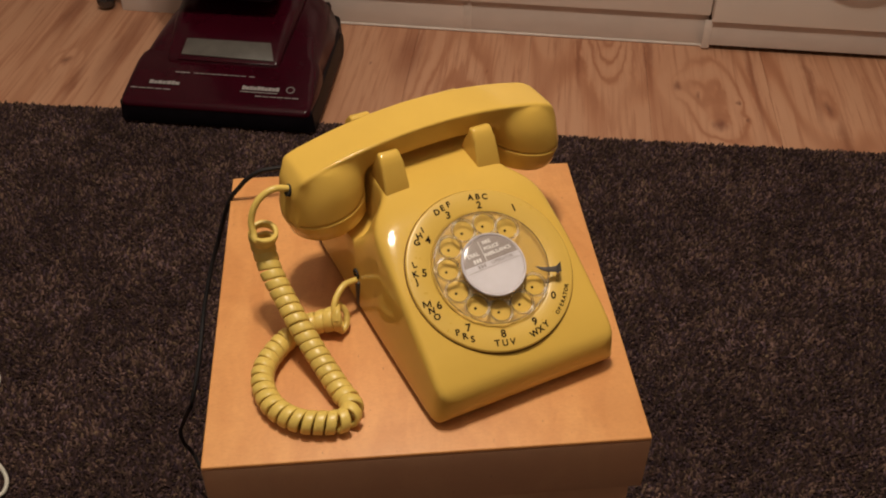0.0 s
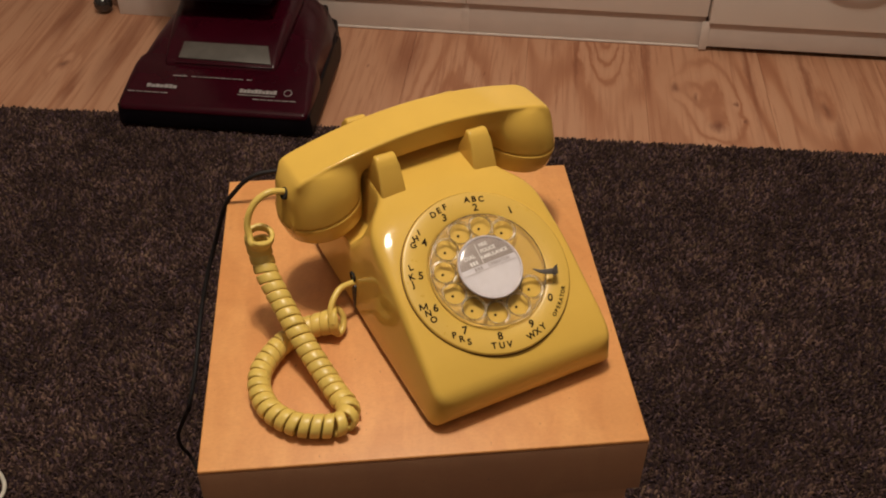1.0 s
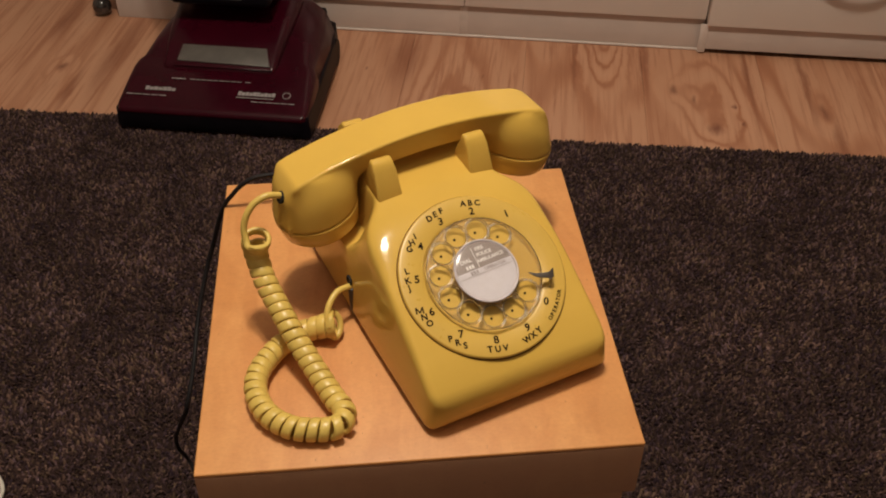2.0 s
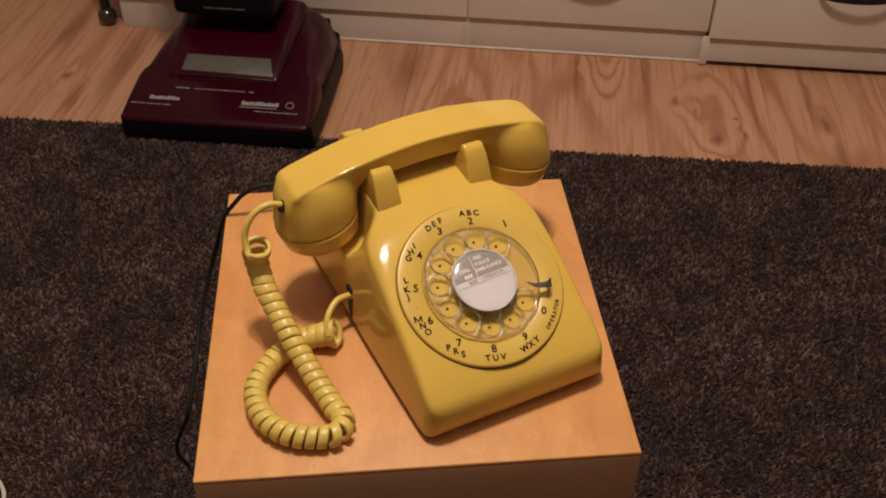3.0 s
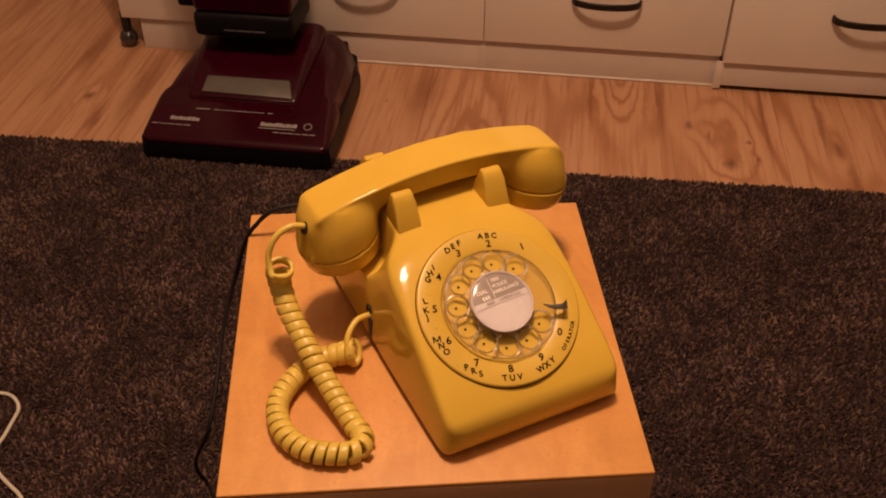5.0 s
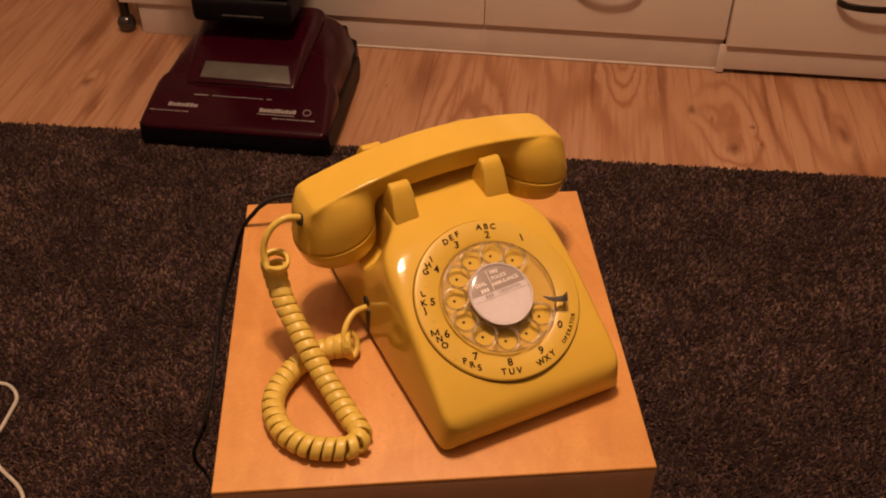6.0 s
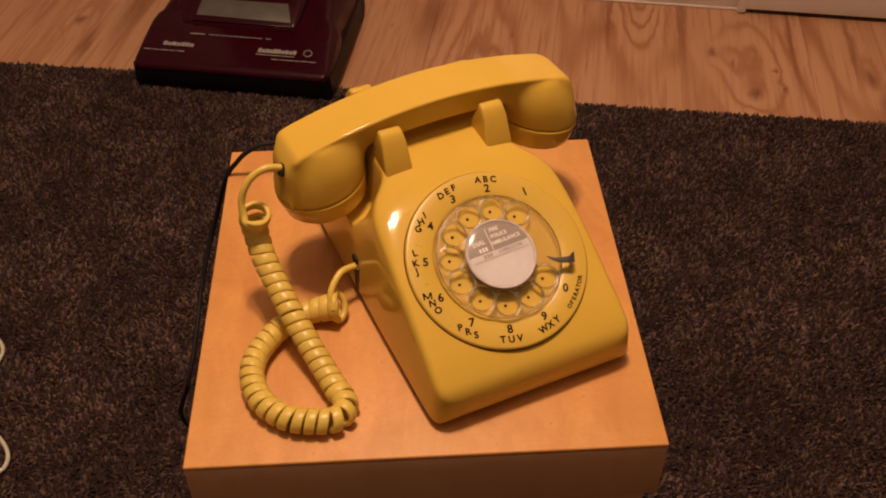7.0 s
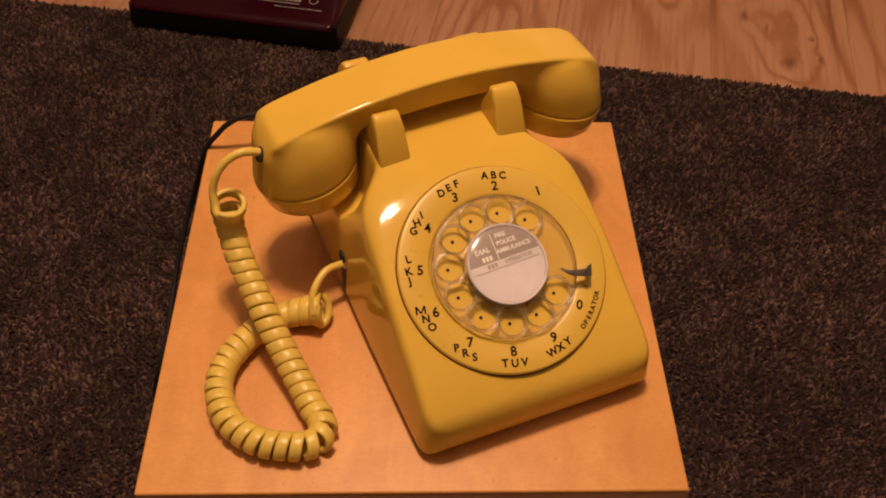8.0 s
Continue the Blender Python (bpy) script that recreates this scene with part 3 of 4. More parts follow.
def card(holder, z):
    """The paper card: grey emergency panel above, white panel below."""
    r = 0.0186
    tilt = pose(0, 0, z, 0, 0, 3)

    def segment(y0, y1, zz):
        pts = []
        a1 = math.asin(max(-1, min(1, y1 / r)))
        a0 = math.asin(max(-1, min(1, y0 / r)))
        for i in range(13):
            a = a0 + (a1 - a0) * i / 12
            pts.append((r * math.cos(a), r * math.sin(a)))
        for i in range(13):
            a = math.pi - a1 + (a1 - a0) * i / 12
            pts.append((r * math.cos(a), r * math.sin(a)))
        clean = [p for i, p in enumerate(pts) if (Vector(p) - Vector(pts[i - 1])).length > 1e-6]
        return prism(clean, zz - 0.0002, zz)
    grey = part("grey_panel", segment(0.0030, 0.0186, 0), CARD_GREY, holder, "grey printed half of the dial card", tilt, None)
    white = part("white_panel", segment(-0.0186, 0.0030, 0), CARD_WHITE, holder, "white blank half of the dial card", tilt, None)
    up = 0.0001
    lift = lambda x, y: tilt @ Matrix.Translation((x, y, up))
    lettering("DIAL", 0.0036, lift(-0.0096, 0.0094), WHITE_INK, holder, bold=0.00008)
    for k, word in enumerate(("FIRE", "POLICE", "AMBULANCE")):
        c = lettering(word, 0.0031, lift((0.0020, 0.0036, 0.0062)[k], 0.0146 - 0.0038 * k), WHITE_INK, holder, bold=0.00007)
    lettering("OPERATOR", 0.0029, lift(0.0066, 0.0012), CARD_GREY, holder, bold=0.00006)
    for x0, y, h, mat in ((-0.0112, 0.0052, 0.0024, WHITE_INK), (-0.0100, 0.0012, 0.0021, CARD_GREY)):
        for k in range(3):
            part("printed_bar", box(x0 + 0.0019 * k, x0 + 0.0019 * k + 0.0013, y - h / 2, y + h / 2, 0, 0.0001), mat, holder, "", lift(0, 0), None)
    part("printed_line", box(-0.0032, -0.0028, 0.0034, 0.0165, 0, 0.0001), WHITE_INK, holder, "", lift(0, 0), None)
    part("printed_line", box(-0.0176, 0.0176, -0.0009, -0.0006, 0, 0.0001), CARD_GREY, holder, "", lift(0, 0), None)
    part("card_cover", lathe([(0.0190, 0.0082), (0.0189, 0.0090), (0.0170, 0.0096), (0.010, 0.0099), (0.002, 0.0100)], 64), CLEAR, holder, "clear plastic card cover", None, 60).visible_shadow = False


def telephone():
    p = thing("telephone", PHONE, "yellow plastic rotary dial telephone on a wooden table", "telephone")
    part("housing", housing(), YELLOW, p, "glossy yellow moulded plastic housing")
    part("base_plate", prism([(-0.060, -0.048), (0.060, -0.048), (0.0615, -0.04), (0.0615, 0.140), (-0.0615, 0.140), (-0.0615, -0.04)], 0.0020, 0.0054), BLACK_RUBBER, p, "dark base plate")
    for x in (-0.048, 0.048):
        for y in (-0.036, 0.125):
            part("foot", lathe([(0.007, 0.0), (0.0075, 0.0006), (0.007, 0.0030)], 20), BLACK_RUBBER, p, "", Matrix.Translation((x, y, 0)))
    for x in (-31.3, 33):
        part("cradle_arm", prong(x), YELLOW, p)
        part("cradle_arm", prong(x, True), YELLOW, p)
    part("cord_port", box(-0.0642, -0.0590, 0.0588, 0.0640, 0.004, 0.0255, 0.0008), GREY_SLOT, p, "dark slot where the cord enters", None)
    part("cord_grommet", lathe([(0.0012, -0.002), (0.0034, -0.002), (0.0037, -0.0004), (0.0034, 0.0004), (0.0022, 0.0002), (0.0012, -0.001)], 24), DARK_GAP, p, "dark hole above the cord slot", Matrix.Translation((-0.0632, 0.0640, 0.0295)) @ pose(0, 0, 0, 0, -90, 0))
    dial(p)
    return p


def blended(bm):
    """Joins the handle and its bowls into one skin and eases the creases between them, as a moulding has."""
    bmesh.ops.recalc_face_normals(bm, faces=bm.faces)
    me = bpy.data.meshes.new("raw")
    bm.to_mesh(me)
    bm.free()
    tmp = new("raw", me)
    skin = tmp.modifiers.new("skin", "REMESH")
    skin.mode, skin.voxel_size = "VOXEL", 0.0007
    graph = bpy.context.evaluated_depsgraph_get()
    done = bpy.data.meshes.new_from_object(tmp.evaluated_get(graph))
    bpy.data.objects.remove(tmp)
    count, links = len(done.vertices), len(done.edges)
    co, ends = np.empty(count * 3), np.empty(links * 2, dtype=np.int64)
    done.vertices.foreach_get("co", co)
    done.edges.foreach_get("vertices", ends)
    co, ends = co.reshape(-1, 3), ends.reshape(-1, 2)
    ax, z = np.abs(co[:, 0]) * 1000, co[:, 2] * 1000
    roof = 27 - 12.5 * (np.minimum(ax, 89) / 87) ** 2
    cap = -15.6 - (ax - 75) * math.tan(radians(12.1))
    ramp_of = lambda v, lo, hi: np.clip((v - lo) / (hi - lo), 0, 1)
    crease = ramp_of(ax, 34, 50) * ramp_of(roof - z, 3.0, 8.0) * ramp_of(z - cap, 3.0, 7.0)
    tip = ramp_of(ax, 84, 88) * ramp_of(z - cap, 3.0, 7.0) * np.where(co[:, 0] > 0, 0.45, 0.10)
    strong = np.maximum(crease, tip)[:, None]
    gentle = ramp_of(z - cap, 1.0, 3.0)[:, None]
    # lengthwise easing keeps the long edges straight and even
    run = co[ends[:, 1]] - co[ends[:, 0]]
    along = (run[:, 0] ** 2 / np.maximum((run ** 2).sum(axis=1), 1e-12)) ** 2 + 1e-4
    length = gentle * (1 - ramp_of(ax, 80, 88))[:, None]
    every = np.ones(links)
    for weight, times, pull in ((gentle, 6, every), (length, 90, along), (strong, 200, every), (length, 30, along)):
        degree = (np.bincount(ends[:, 0], pull, count) + np.bincount(ends[:, 1], pull, count))[:, None]
        for k in range(times):
            mean = np.zeros_like(co)
            for c in range(3):
                mean[:, c] = np.bincount(ends[:, 0], co[ends[:, 1], c] * pull, count) + np.bincount(ends[:, 1], co[ends[:, 0], c] * pull, count)
            co = co + 0.5 * weight * (mean / degree - co)
    done.vertices.foreach_set("co", co.ravel())
    out = bmesh.new()
    out.from_mesh(done)
    bpy.data.meshes.remove(done)
    return out


def handset():
    """Arched handle with a flat top, a round bowl and a screwed cap at either end; millimetres, the phone's axes."""
    h = thing("telephone_handset", PHONE @ pose(0.0032, 0.1009, 0.0872, 0, 0, 2.6), "yellow plastic handset lying in the telephone's cradle", "handset")
    bm = bmesh.new()
    rings = []
    xs = [-97.5, -97, -96, -94, -91.5, -90, -89] + list(range(-84, 85, 4)) + [89, 90, 91.5, 94, 96, 97, 97.5]
    for x in xs:
        a = abs(x)
        zt = 115 - 12.5 * (min(a, 89) / 87) ** 2
        wt, wb, th = 16.4, 13.6, 18.6
        if a > 50:
            th += (min(a, 87) - 50) * 0.35
            wb += (min(a, 87) - 50) * 0.09
        if a > 89:
            f = (a - 89) / 10
            zt -= 15 * f ** 1.35
            wt -= 2.5 * f * f
            wb -= 3.0 * f * f
            th -= 6 * f
        zb = zt - th
        half = corner((0, zt), (wt, zt), (wb, zb), 1.6, 4) + corner((wt, zt), (wb, zb), (0, zb), 3, 4)
        ring = [(x, y, z) for y, z in half] + [(x, -y, z) for y, z in half[::-1]]
        rings.append([Vector((px, py, pz - 88)) * 0.001 for px, py, pz in ring])
    loft(rings, True, bm)
    bowls = []
    for sx, mid in ((-1, 73.2), (1, 76.2)):
        m = Matrix.Translation((sx * mid * 0.001, 0, -0.0156)) @ pose(0, 0, 0, 0, sx * 12.1, 0)
        # share of the height, radius outwards, radius inwards, radius across
        shape = [(0, 27.4, 27.6, 27.4), (0.12, 27.2, 28.0, 27.6), (0.27, 26.5, 28.3, 27.4), (0.42, 25.0, 28.2, 26.8), (0.56, 22.8, 27.6, 25.7), (0.7, 20.0, 26.8, 24.1), (0.82, 17.0, 25.6, 22.2), (0.92, 14.2, 24.0, 20.0), (1.0, 11.0, 21.5, 17.0)]
        rows = []
        for f, rout, rin, ry in shape:
            ring = []
            for i in range(56):
                a = 2 * math.pi * i / 56
                u = math.cos(a) * (rout if math.cos(a) > 0 else rin)
                x = mid + (73 - mid) * f + u
                z = -15.6 + 31.4 * f - math.tan(radians(12.1 * (1 - f))) * u + 0.4
                top = 27 - 12.5 * (min(x, 89) / 87) ** 2 - (15 * ((x - 89) / 10) ** 1.1 if x > 89 else 0) - 0.7
                ring.append(Vector((sx * x, ry * math.sin(a), min(z, top))) * 0.001)
            rows.append(ring)
        loft(rows, True, bm)
        bowls.append(m)
    part("handle", blended(bm), YELLOW, h, "arched glossy yellow handle", None, 70)
    for name, m in zip(("mouthpiece_cap", "earpiece_cap"), bowls):
        part(name, lathe([(0.0264, 0.0004), (0.0264, -0.0004), (0.0275, -0.0007), (0.0279, -0.0013), (0.0279, -0.0022), (0.0264, -0.0126), (0.0249, -0.0146), (0.0210, -0.0157), (0.008, -0.0150)], 64), YELLOW, h, "screwed yellow cap", m, 30)
    part("cord_hole", disc(0.0040, -0.0020, 0.0005, 0.0003, 24), DARK_GAP, h, "dark cord hole with a grommet", Matrix.Translation((-0.0972, -0.005, 0.002)) @ pose(0, 0, 0, 0, -62, 0), 30)
    return h


phone = telephone()
handset()


def coiled_cord(p):
    """Flat lead from the handset, a coil that droops, loops on the table and crosses under itself, and a lead into the base."""
    lead_a = [(-93, 92, 90), (-102, 91.7, 92.8), (-110.5, 91.2, 90.2), (-116.5, 90, 84.2), (-120, 88, 76.2), (-120.5, 84, 69.7)]
    spine = COIL
    s = even(smooth_path([Vector(q) * 0.001 for q in spine], 12), 0.00022)
    total = sum((q - p0).length for p0, q in zip(s, s[1:]))
    radius, pitch, sides = 0.0058, 0.0066, 16
    blunt = lambda v: math.copysign(abs(v) ** 0.5, v)
    pts, rings, phase, run = [], [], 0.0, 0.0
    for i, (q, d, a, b) in enumerate(frames_along(s)):
        if i:
            step = (s[i] - s[i - 1]).length
            phase, run = phase + 2 * math.pi * step / pitch, run + step
        out = math.cos(phase) * a - math.sin(phase) * b
        r = radius + 0.0032 * math.exp(-run / 0.008) + 0.0018 * math.exp(-(total - run) / 0.010)
        c = q + r * out
        pts.append(c)
        if i % 2 == 0:
            rings.append([c + 0.00305 * blunt(math.cos(2 * math.pi * k / sides)) * d + 0.0015 * blunt(math.sin(2 * math.pi * k / sides)) * out for k in range(sides)])
    start = even(smooth_path([Vector(q) * 0.001 for q in lead_a] + [pts[0], pts[6]], 8), 0.0012)
    last = max(range(len(pts) - 32, len(pts) - 2), key=lambda j: pts[j].z)
    rings = rings[:last // 2 + 1]
    end = even(smooth_path([pts[last - 4], pts[last]] + [Vector(q) * 0.001 for q in LEAD_B], 8), 0.0010)
    bm = loft(rings)
    tube(start, 0.00215, 12, 1.0, bm)
    tube(end, 0.0021, 12, 1.0, bm)
    part("coiled_cord", bm, CORD_YELLOW, p, "yellow coiled handset cord", None, 60)


COIL = [(-114, 86, 68), (-114.5, 88, 61.5), (-115, 87, 54.5), (-115, 82, 48), (-115, 74, 42), (-113, 59, 33), (-111, 42, 25.5), (-108, 25, 17), (-105, 6, 11), (-103, -9, 8.3), (-101.5, -17, 8), (-104, -24.5, 8), (-111.5, -27.5, 8), (-122, -24, 8), (-134, -16, 8), (-143, -1, 8), (-144, 17, 8), (-138, 32, 8), (-125, 44, 8), (-112, 51, 8), (-101, 54, 8), (-92, 52, 9.5), (-85, 49, 11.5), (-81, 47, 12.5)]
# the last open turn, up and over into the base
LEAD_B = [(-79.5, 55.0, 16.5), (-76, 52, 11), (-78, 46.5, 6), (-83, 43, 5), (-86, 45.5, 11), (-85, 49, 18.5), (-81, 54, 24), (-73, 59.5, 27.3), (-62.5, 62.2, 26)]
coiled_cord(phone)


# ---- cables ----
def cable(name, points, radius, mat, label, category="cable"):
    pts = even(smooth_path(points, 10), 0.004)
    ob = part(name, tube(pts, radius, 8), mat, None, label, None, 60)
    return tagged(ob, category=category)


cable("phone_line", [(0.12, 0.262, 0.394), (0.085, 0.262, 0.401), (0.045, 0.251, 0.406), (0.034, 0.2485, 0.407), (0.024, 0.247, 0.406), (0.014, 0.246, 0.4), (0.007, 0.246, 0.392), (0.0015, 0.246, 0.3852), (-0.005, 0.246, 0.371), (-0.013, 0.245, 0.347), (-0.02, 0.24, 0.328), (-0.026, 0.227, 0.31), (-0.03, 0.211, 0.295), (-0.033, 0.18, 0.278), (-0.039, 0.157, 0.258), (-0.046, 0.169, 0.235), (-0.06, 0.195, 0.19), (-0.074, 0.224, 0.14), (-0.079, 0.243, 0.1), (-0.077, 0.258, 0.06), (-0.04, 0.20, 0.03), (-0.02, 0.24, 0.019)], 0.0018, BLACK_RUBBER, "thin black telephone line hanging over the table's edge")
cable("white_cable", [(-0.43, 0.6, 0.0138), (-0.4, 0.535, 0.0138), (-0.364, 0.491, 0.0138), (-0.358, 0.48, 0.0138), (-0.357, 0.464, 0.0138), (-0.358, 0.452, 0.0138), (-0.343, 0.443, 0.0138), (-0.329, 0.439, 0.0138), (-0.318, 0.429, 0.0138), (-0.312, 0.415, 0.0138), (-0.314, 0.4, 0.0138), (-0.318, 0.377, 0.0138), (-0.322, 0.363, 0.0138), (-0.322, 0.346, 0.0138), (-0.313, 0.33, 0.0138), (-0.301, 0.316, 0.0138), (-0.282, 0.297, 0.0138), (-0.272, 0.28, 0.0138), (-0.272, 0.266, 0.0138), (-0.278, 0.258, 0.0138), (-0.3, 0.215, 0.0138), (-0.35, 0.16, 0.0138)], 0.0022, WHITE_CABLE, "thin white cable lying in curves on the rug")


# ---- kitchen units ----
def drawer_unit(u0, u1, setback=0.0, low=0.0614, plinth_gap=0.0, handle=True, label="", aside=0.0, plinth_in=0.0):
    mid, w = (u0 + u1) / 2, (u1 - u0) / 2
    t = thing("drawer_unit", ROOM @ Matrix.Translation((mid, -setback, 0)), label, "kitchen cabinet", "row of kitchen units")
    part("carcass", box(-w, w, -0.0058, 0.56, low + 0.004, 0.86, 0.001), FRONT_WHITE, t, "white melamine carcass")
    front = part("drawer_front", box(-w + 0.0004, w - 0.0004, -0.008, 0.011, low, 0.279, 0.0007), FRONT_WHITE, t, "plain white drawer front")
    part("upper_front", box(-w + 0.0015, w - 0.0015, -0.008, 0.011, 0.283, 0.855, 0.0012), FRONT_WHITE, t)
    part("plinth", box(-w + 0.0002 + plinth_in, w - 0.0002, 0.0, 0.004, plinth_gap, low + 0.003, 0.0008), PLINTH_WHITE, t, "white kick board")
    if handle:
        pts = [Vector((aside + 0.0545 * math.sin(a), -0.0075 - 0.027 * math.cos(a) ** 0.7, 0.1484)) for a in [-1.55 + 3.1 * i / 24 for i in range(25)]]
        rings = []
        for p, d, a, b in frames_along(pts):
            up = Vector((0, 0, 1))
            side = d.cross(up).normalized()
            strap = [(math.copysign(abs(math.cos(k)) ** 0.5, math.cos(k)), math.copysign(abs(math.sin(k)) ** 0.5, math.sin(k))) for k in [2 * math.pi * (i + 0.5) / 16 for i in range(16)]]
            rings.append([p + up * (0.0056 * c) + side * (0.0024 * q) for c, q in strap])
        part("handle", loft(rings), HANDLE_BLACK, front, "dark bowed metal handle", None, 60)
    return t


drawer_unit(-0.402, -0.0002, label="white kitchen drawer unit behind the vacuum cleaner")
drawer_unit(0.0002, 0.4000, label="white kitchen drawer unit with a dark bow handle")
drawer_unit(0.4022, 0.806, 0.012, 0.0564, 0.010, aside=0.009, label="white kitchen drawer unit standing slightly proud of its neighbour")
drawer_unit(0.808, 1.21, 0.012, 0.0564, 0.010, label="white kitchen drawer unit with a dark bow handle")
drawer_unit(-0.645, -0.4036, handle=False, plinth_in=0.030, label="narrow white end unit on a castor beside the vacuum cleaner")
bead = part("trim", tube([Vector((-0.40 + 0.02 * i, 0.0002, 0.0022)) for i in range(41)], 0.0024, 10), SEALANT, None, "bead of white sealant along the kick boards", ROOM, 60)
tagged(bead, category="trim", kind="structure")
for u, v in ((0.0, 0.0), (0.4015, -0.0125)):
    tagged(part("trim", box(u - 0.0085, u + 0.0045, v - 0.0005, v + 0.0003, 0.004, 0.0560, 0.0003), SEALANT, None, "strip of white sealant at the joint of two kick boards", ROOM), category="trim", kind="structure")


# ---- furniture foot ----
def castor():
    t = thing("furniture_castor", ROOM @ Matrix.Translation((-0.644, 0.004, 0)), "glossy dark castor under the white end unit", "castor")
    part("ball", lathe([(0.0008 + 0.0155 * math.sin(a), 0.0168 - 0.0166 * math.cos(a)) for a in [math.pi * (q + 0.3) / 12.6 for q in range(13)]], 32), DARK_GLOSS, t, "glossy dark ball")
    part("stem", lathe([(0.004, 0.030), (0.0085, 0.0335), (0.0085, 0.050), (0.0085, 0.0652)], 24), HANDLE_BLACK, t, "short dark stem")


castor()


# ---- vacuum cleaner ----
def vacuum():
    t = thing("vacuum_cleaner", ROOM @ Matrix.Translation((-0.340, -0.356, 0.0)), "old maroon and black upright vacuum cleaner standing at the rug's edge", "vacuum cleaner")
    w = 0.146

    def section(y, half, z0, z1, round_top, lean=0.985, shift=0.0):
        pts = [(-half, z0), (half, z0)] + [(p.x, p.y) for p in corner((half, z0), (half * lean, z1), (0, z1), round_top, 6)] + [(-p.x, p.y) for p in corner((half, z0), (half * lean, z1), (0, z1), round_top, 6)][::-1]
        return [Vector((x + shift, y, z)) for x, z in pts]
    part("bumper", loft([section(y, h, z0, z1, 0.006) for y, h, z0, z1 in ((0.0, w - 0.014, 0.018, 0.040), (0.002, w - 0.006, 0.015, 0.045), (0.008, w, 0.014, 0.048), (0.10, w, 0.014, 0.050), (0.22, w - 0.002, 0.012, 0.052), (0.285, w - 0.012, 0.012, 0.053), (0.300, w - 0.03, 0.012, 0.050))]), VAC_BLACK, t, "black plastic base with a bumper")
    ribs = ((-0.0012, w - 0.014, 0.0445, 0.0015, 0.985, 0), (0.0002, w - 0.010, 0.0472, 0.003, 0.985, 0), (0.0032, w - 0.0065, 0.0497, 0.004, 0.985, 0), (0.0072, w - 0.0045, 0.0513, 0.005, 0.985, 0), (0.012, w - 0.003, 0.0525, 0.006, 0.985, 0),
            (0.05, w - 0.002, 0.064, 0.011, 0.975, 0), (0.085, w - 0.002, 0.073, 0.013, 0.965, 0), (0.100, w - 0.003, 0.0755, 0.014, 0.955, 0), (0.107, w - 0.006, 0.0785, 0.016, 0.935, 0.001), (0.15, w - 0.008, 0.090, 0.022, 0.915, 0.003),
            (0.20, w - 0.010, 0.100, 0.028, 0.885, 0.006), (0.255, w - 0.016, 0.103, 0.034, 0.860, 0.008), (0.285, w - 0.036, 0.094, 0.03, 0.860, 0.008))
    hood = part("hood", loft([section(y, h, 0.043, z1, r, lean, shift) for y, h, z1, r, lean, shift in ribs]), MAROON, t, "glossy maroon plastic hood")
    part("motor_cover", loft([section(y, h, 0.066, z1, r) for y, h, z1, r in ((0.079, 0.082, 0.072, 0.004), (0.0822, 0.085, 0.0765, 0.006), (0.087, 0.087, 0.0800, 0.008), (0.122, 0.091, 0.0955, 0.012), (0.16, 0.095, 0.108, 0.016), (0.21, 0.098, 0.117, 0.016), (0.262, 0.096, 0.118, 0.02))]), MAROON, t, "raised maroon motor cover", Matrix.Translation((-0.006, 0, 0)))
    slope = Matrix.Translation((-0.001, 0.0885, 0.0800)) @ pose(0, 0, 0, 24.5, 0, 0)
    lens = [(-0.069, -0.001), (0.073, -0.004), (0.063, 0.029), (-0.066, 0.029)]
    part("lens_bezel", prism([(-0.074, -0.0095), (0.076, -0.0095), (0.067, 0.031), (-0.070, 0.031)], -0.001, 0.0014, 0.0010, 3), MAROON, t, "maroon lip round the headlamp window", slope)
    part("headlight_lens", prism(lens, 0.0, 0.0035, 0.0012, 2), LENS_GREY, t, "frosted grey headlamp window", slope)
    face = lambda x, y: Matrix.Translation((x, y, 0.0525 + (y - 0.012) * 0.302)) @ pose(0, 0, 0, 16.8, 0, 0)

    def bars(x0, x1, y, h, pieces, mat=PRINT_GREY):
        wid = (x1 - x0) / pieces
        for i in range(pieces):
            part("printed_bar", box(x0 + wid * i, x0 + wid * (i + (0.86 if pieces > 1 else 1)), -h / 2, h / 2 * (1, 0.55, 0.8, 0.6, 0.95)[i % 5], 0.0008, 0.0014), mat, hood, "", face(0, y), None)
    bars(-0.106, -0.060, 0.0385, 0.0070, 7)
    bars(-0.132, -0.070, 0.0262, 0.0014, 5)
    bars(-0.072, -0.050, 0.0590, 0.0016, 1)
    bars(-0.044, 0.036, 0.0590, 0.0012, 9)
    bars(0.040, 0.048, 0.0590, 0.0012, 1)
    bars(0.034, 0.090, 0.0385, 0.0075, 10)
    bars(0.032, 0.088, 0.0312, 0.0012, 1)
    bars(0.056, 0.122, 0.0245, 0.0013, 6)
    ring = lathe([(0.0052, 0.0008), (0.0062, 0.0008), (0.0062, 0.0014), (0.0052, 0.0014), (0.0052, 0.0008)], 28, caps=False)
    part("printed_ring", ring, PRINT_GREY, hood, "", face(0.106, 0.0392), None)
    upright = Matrix.Translation((-0.006, 0.205, 0.140)) @ pose(0, 0, 0, -2, 0, 0)
    part("bag_door_band", box(-0.085, 0.071, -0.060, 0.06, 0.0, 0.041, 0.010, 4), VAC_BLACK, t, "black lower band of the upright body", upright)
    part("bag_door", box(-0.083, 0.069, -0.058, 0.05, 0.0385, 0.46, 0.010, 3, taper=(1.5, 1)), MAROON, t, "maroon bag door", upright)
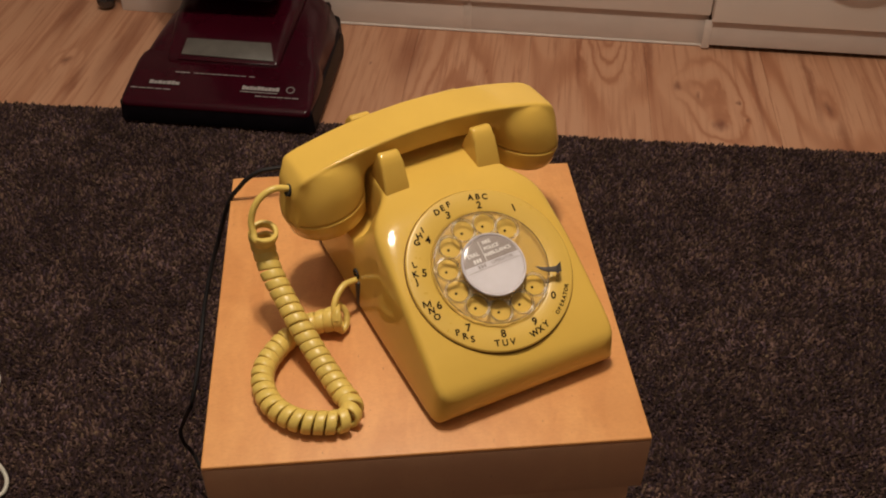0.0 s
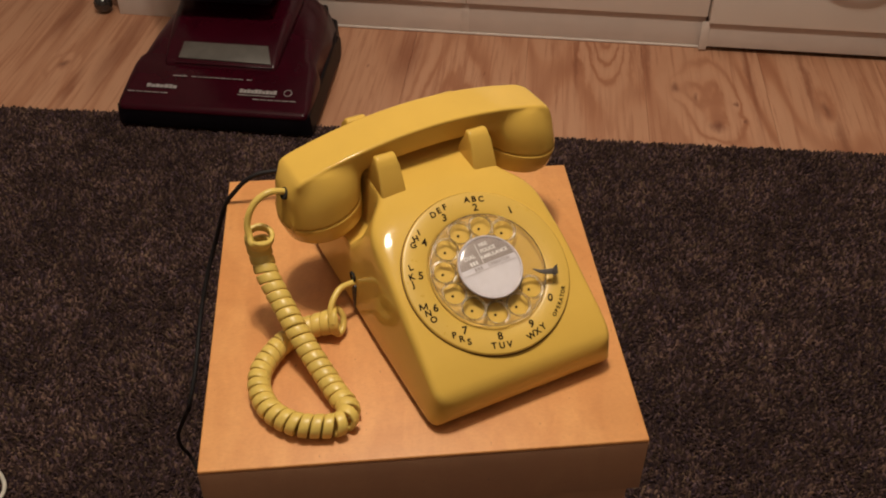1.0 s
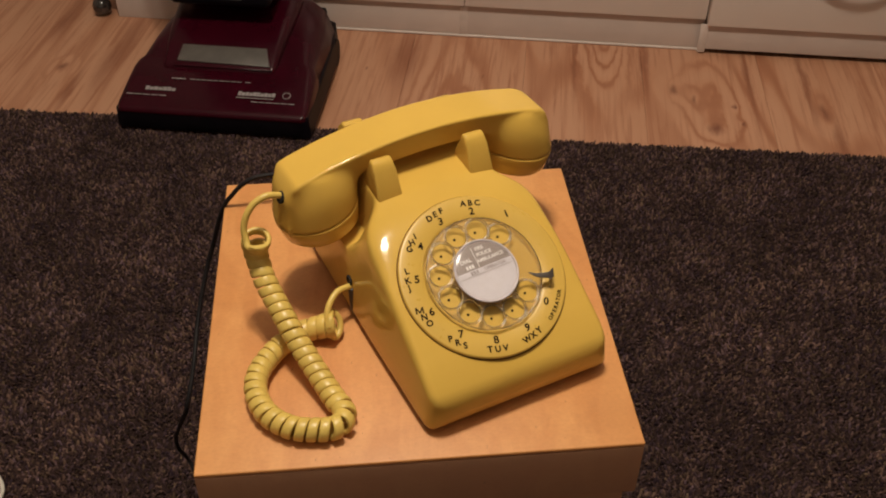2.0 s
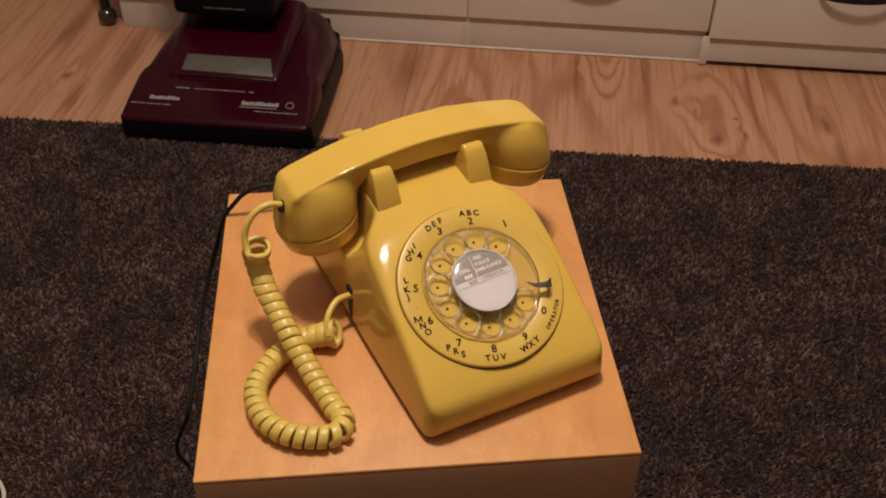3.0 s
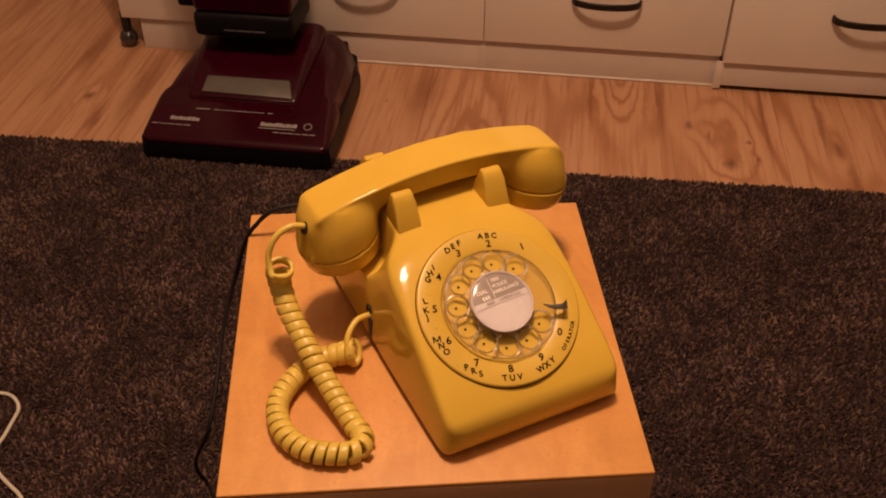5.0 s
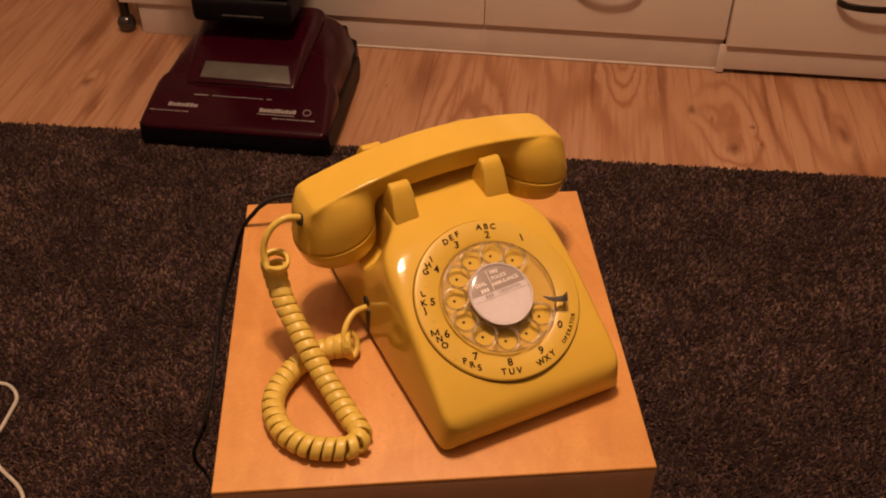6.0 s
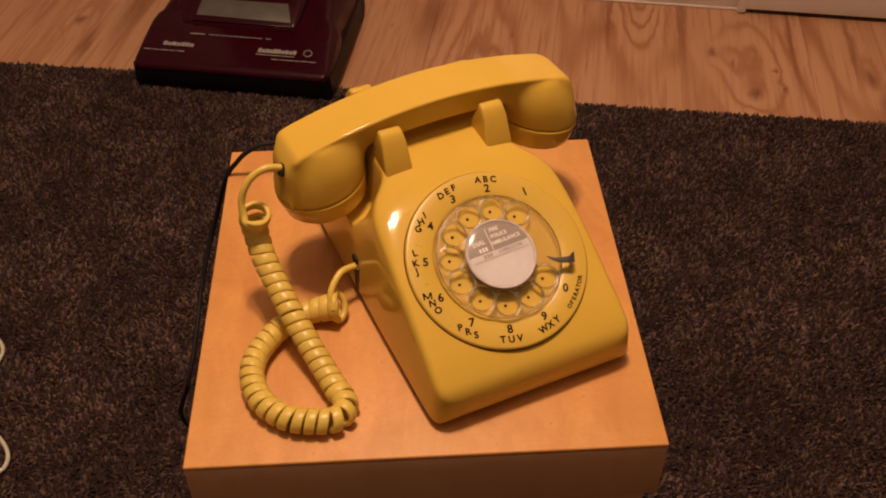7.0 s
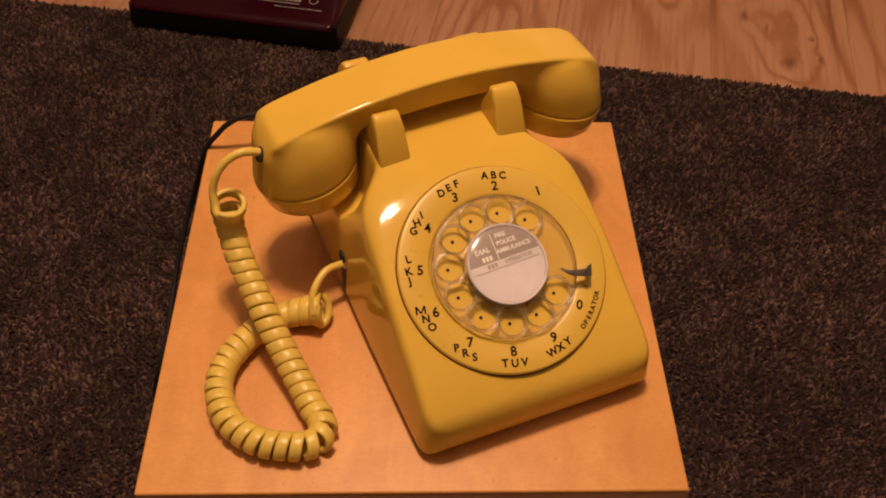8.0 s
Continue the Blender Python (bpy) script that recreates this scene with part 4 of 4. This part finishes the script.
    for i, (x0, x1) in enumerate(((-0.036, -0.019), (-0.017, 0.008), (0.010, 0.028))):
        part("printed_bar", box(x0, x1, -0.0612, -0.0598, 0.0135, 0.0157), LENS_GREY, t, "", upright, None)
    part("release_pedal", box(-0.122, -0.084, -0.02, 0.025, 0.030, 0.062, 0.006, 3), VAC_BLACK, t, "black side pedal", upright)
    part("rear_latch", box(0.084, 0.122, 0.245, 0.275, 0.058, 0.085, 0.005, 2), VAC_BLACK, t)
    for sx in (-1, 1):
        part("wheel", lathe([(0.006, -0.008), (0.022, -0.008), (0.024, -0.005), (0.024, 0.005), (0.022, 0.008), (0.006, 0.008)], 32), VAC_BLACK, t, "", Matrix.Translation((sx * (w - 0.012), 0.235, 0.024)) @ pose(0, 0, 0, 0, 90, 0))


vacuum()


# ---- floor and rug ----
def laminate_floor():
    f = part("floor", box(-2.3, 2.5, -3.3, 0.72, -0.06, -0.009), LAMINATE, None, "knotty wood-look laminate floor", ROOM, None)
    tagged(f, category="floor", kind="structure")
    wide, length, shared = 0.192, 1.25, {}
    for i in range(-1, 24):
        x0 = max(-2.2, -2.2 + wide * i + 0.004)
        x1 = min(2.4, -2.2 + wide * (i + 1) + 0.004)
        shift = (0.0, 0.42, 0.25)[i % 3]
        for j in range(5):
            y1 = min(0.62, 0.72 - shift + length - length * j)
            y0 = max(-3.2, 0.72 - shift - length * j)
            if y1 - y0 < 0.02 or x1 - x0 < 0.01:
                continue
            key = (round(x1 - x0, 4), round(y1 - y0, 4))
            if key not in shared:
                hx, hy = (x1 - x0) / 2 - 0.0001, (y1 - y0) / 2 - 0.0001
                shared[key] = mesh_of("plank", box(-hx, hx, -hy, hy, -0.009, 0.0, 0.0004, 1), LAMINATE, None)
            ob = new("plank", shared[key])
            ob.parent = f
            ob.matrix_local = Matrix.Translation(((x0 + x1) / 2, (y0 + y1) / 2, 0))
    return f


laminate_floor()


def rug():
    """A low backing and a pile of leaning, blunt tufts, ragged along the edge."""
    r = thing("rug", ROOM @ Matrix.Translation((0, -0.3125, 0)) @ pose(0, 0, 0, 0, 0, 1.63) @ Matrix.Translation((0, 0.305, 0)), "dark brown flecked shaggy pile rug on the laminate floor", "rug")
    x0, x1, y0, y1 = -1.25, 1.15, -1.95, -0.305
    # the far edge runs a finger's breadth further out beyond the vacuum cleaner
    bulge = 0.011
    edge_at = lambda x: y1 + bulge * np.clip((-0.15 - x) / 0.30, 0, 1)
    outline = [(x0 + 0.004, y0 + 0.004), (x1 - 0.004, y0 + 0.004), (x1 - 0.004, y1 - 0.003), (-0.15, y1 - 0.003), (-0.45, y1 + bulge - 0.003), (x0 + 0.004, y1 + bulge - 0.003)]
    part("backing", prism(outline, 0.0003, 0.0075), RUG_BACK, r, "dark backing", None, None)
    rnd = np.random.RandomState(4)
    step = 0.0032
    gx, gy = [g.ravel() for g in np.meshgrid(np.arange(-0.95, 0.90, step), np.arange(-1.18, y1 + bulge, step), indexing="ij")]
    ox, oy = [g.ravel() for g in np.meshgrid(np.arange(x0, x1, 2 * step), np.arange(y0, y1 + bulge, 2 * step), indexing="ij")]
    rest = (ox < -0.95) | (ox > 0.90) | (oy < -1.18)
    size = np.concatenate([np.ones(gx.size), np.full(rest.sum(), 2.0)])
    gx, gy = np.concatenate([gx, ox[rest]]), np.concatenate([gy, oy[rest]])
    inside = gy < edge_at(gx)
    gx, gy, size = gx[inside], gy[inside], size[inside]
    k = gx.size
    gx = gx + rnd.uniform(-0.5, 0.5, k) * step * size
    gy = np.minimum(gy + rnd.uniform(-0.5, 0.5, k) * step * size, edge_at(gx) - 0.001)
    turn = rnd.uniform(0, math.pi, k)
    wide = rnd.uniform(0.0012, 0.0023, k) * size
    high = rnd.uniform(0.0090, 0.0126, k) - 0.0022 * np.clip(1 - (edge_at(gx) - gy) / 0.006, 0, 1)
    # neighbours lean alike, as pile does
    sway = np.sin(gx * 61 + 3 * np.sin(gy * 23)) * 1.6 + np.sin(gy * 47 + gx * 19) * 1.3 + rnd.uniform(-2.2, 2.2, k)
    lean = rnd.uniform(0.0008, 0.0042, k)
    co = np.empty((k, 8, 3))
    for q in range(4):
        a = turn + q * math.pi / 2
        co[:, q, 0], co[:, q, 1], co[:, q, 2] = gx + wide * np.cos(a), gy + wide * np.sin(a), 0.0068
        tip = wide * rnd.uniform(0.5, 0.95, k)
        co[:, 4 + q, 0] = gx + lean * np.cos(sway) + tip * np.cos(a + 0.5)
        co[:, 4 + q, 1] = np.minimum(gy + lean * np.sin(sway) + tip * np.sin(a + 0.5), edge_at(gx) + 0.0012)
        co[:, 4 + q, 2] = high + rnd.uniform(-0.0012, 0.0012, k)
    faces = np.array([(4, 5, 6, 7), (0, 1, 5, 4), (1, 2, 6, 5), (2, 3, 7, 6), (3, 0, 4, 7)])
    loops = (faces[None] + 8 * np.arange(k)[:, None, None]).ravel()
    me = bpy.data.meshes.new("pile")
    me.vertices.add(8 * k)
    me.vertices.foreach_set("co", co.ravel())
    me.loops.add(loops.size)
    me.loops.foreach_set("vertex_index", loops.astype(np.int32))
    me.polygons.add(5 * k)
    me.polygons.foreach_set("loop_start", np.arange(0, loops.size, 4, dtype=np.int32))
    me.update(calc_edges=True)
    me.validate()
    me.materials.append(RUG)
    me.shade_smooth()
    pile = new("yarn_tufting", me)
    pile.parent = r
    pile.matrix_local = Matrix()
    return tagged(pile, "dark brown and olive flecked pile", kind="stuff")


rug()
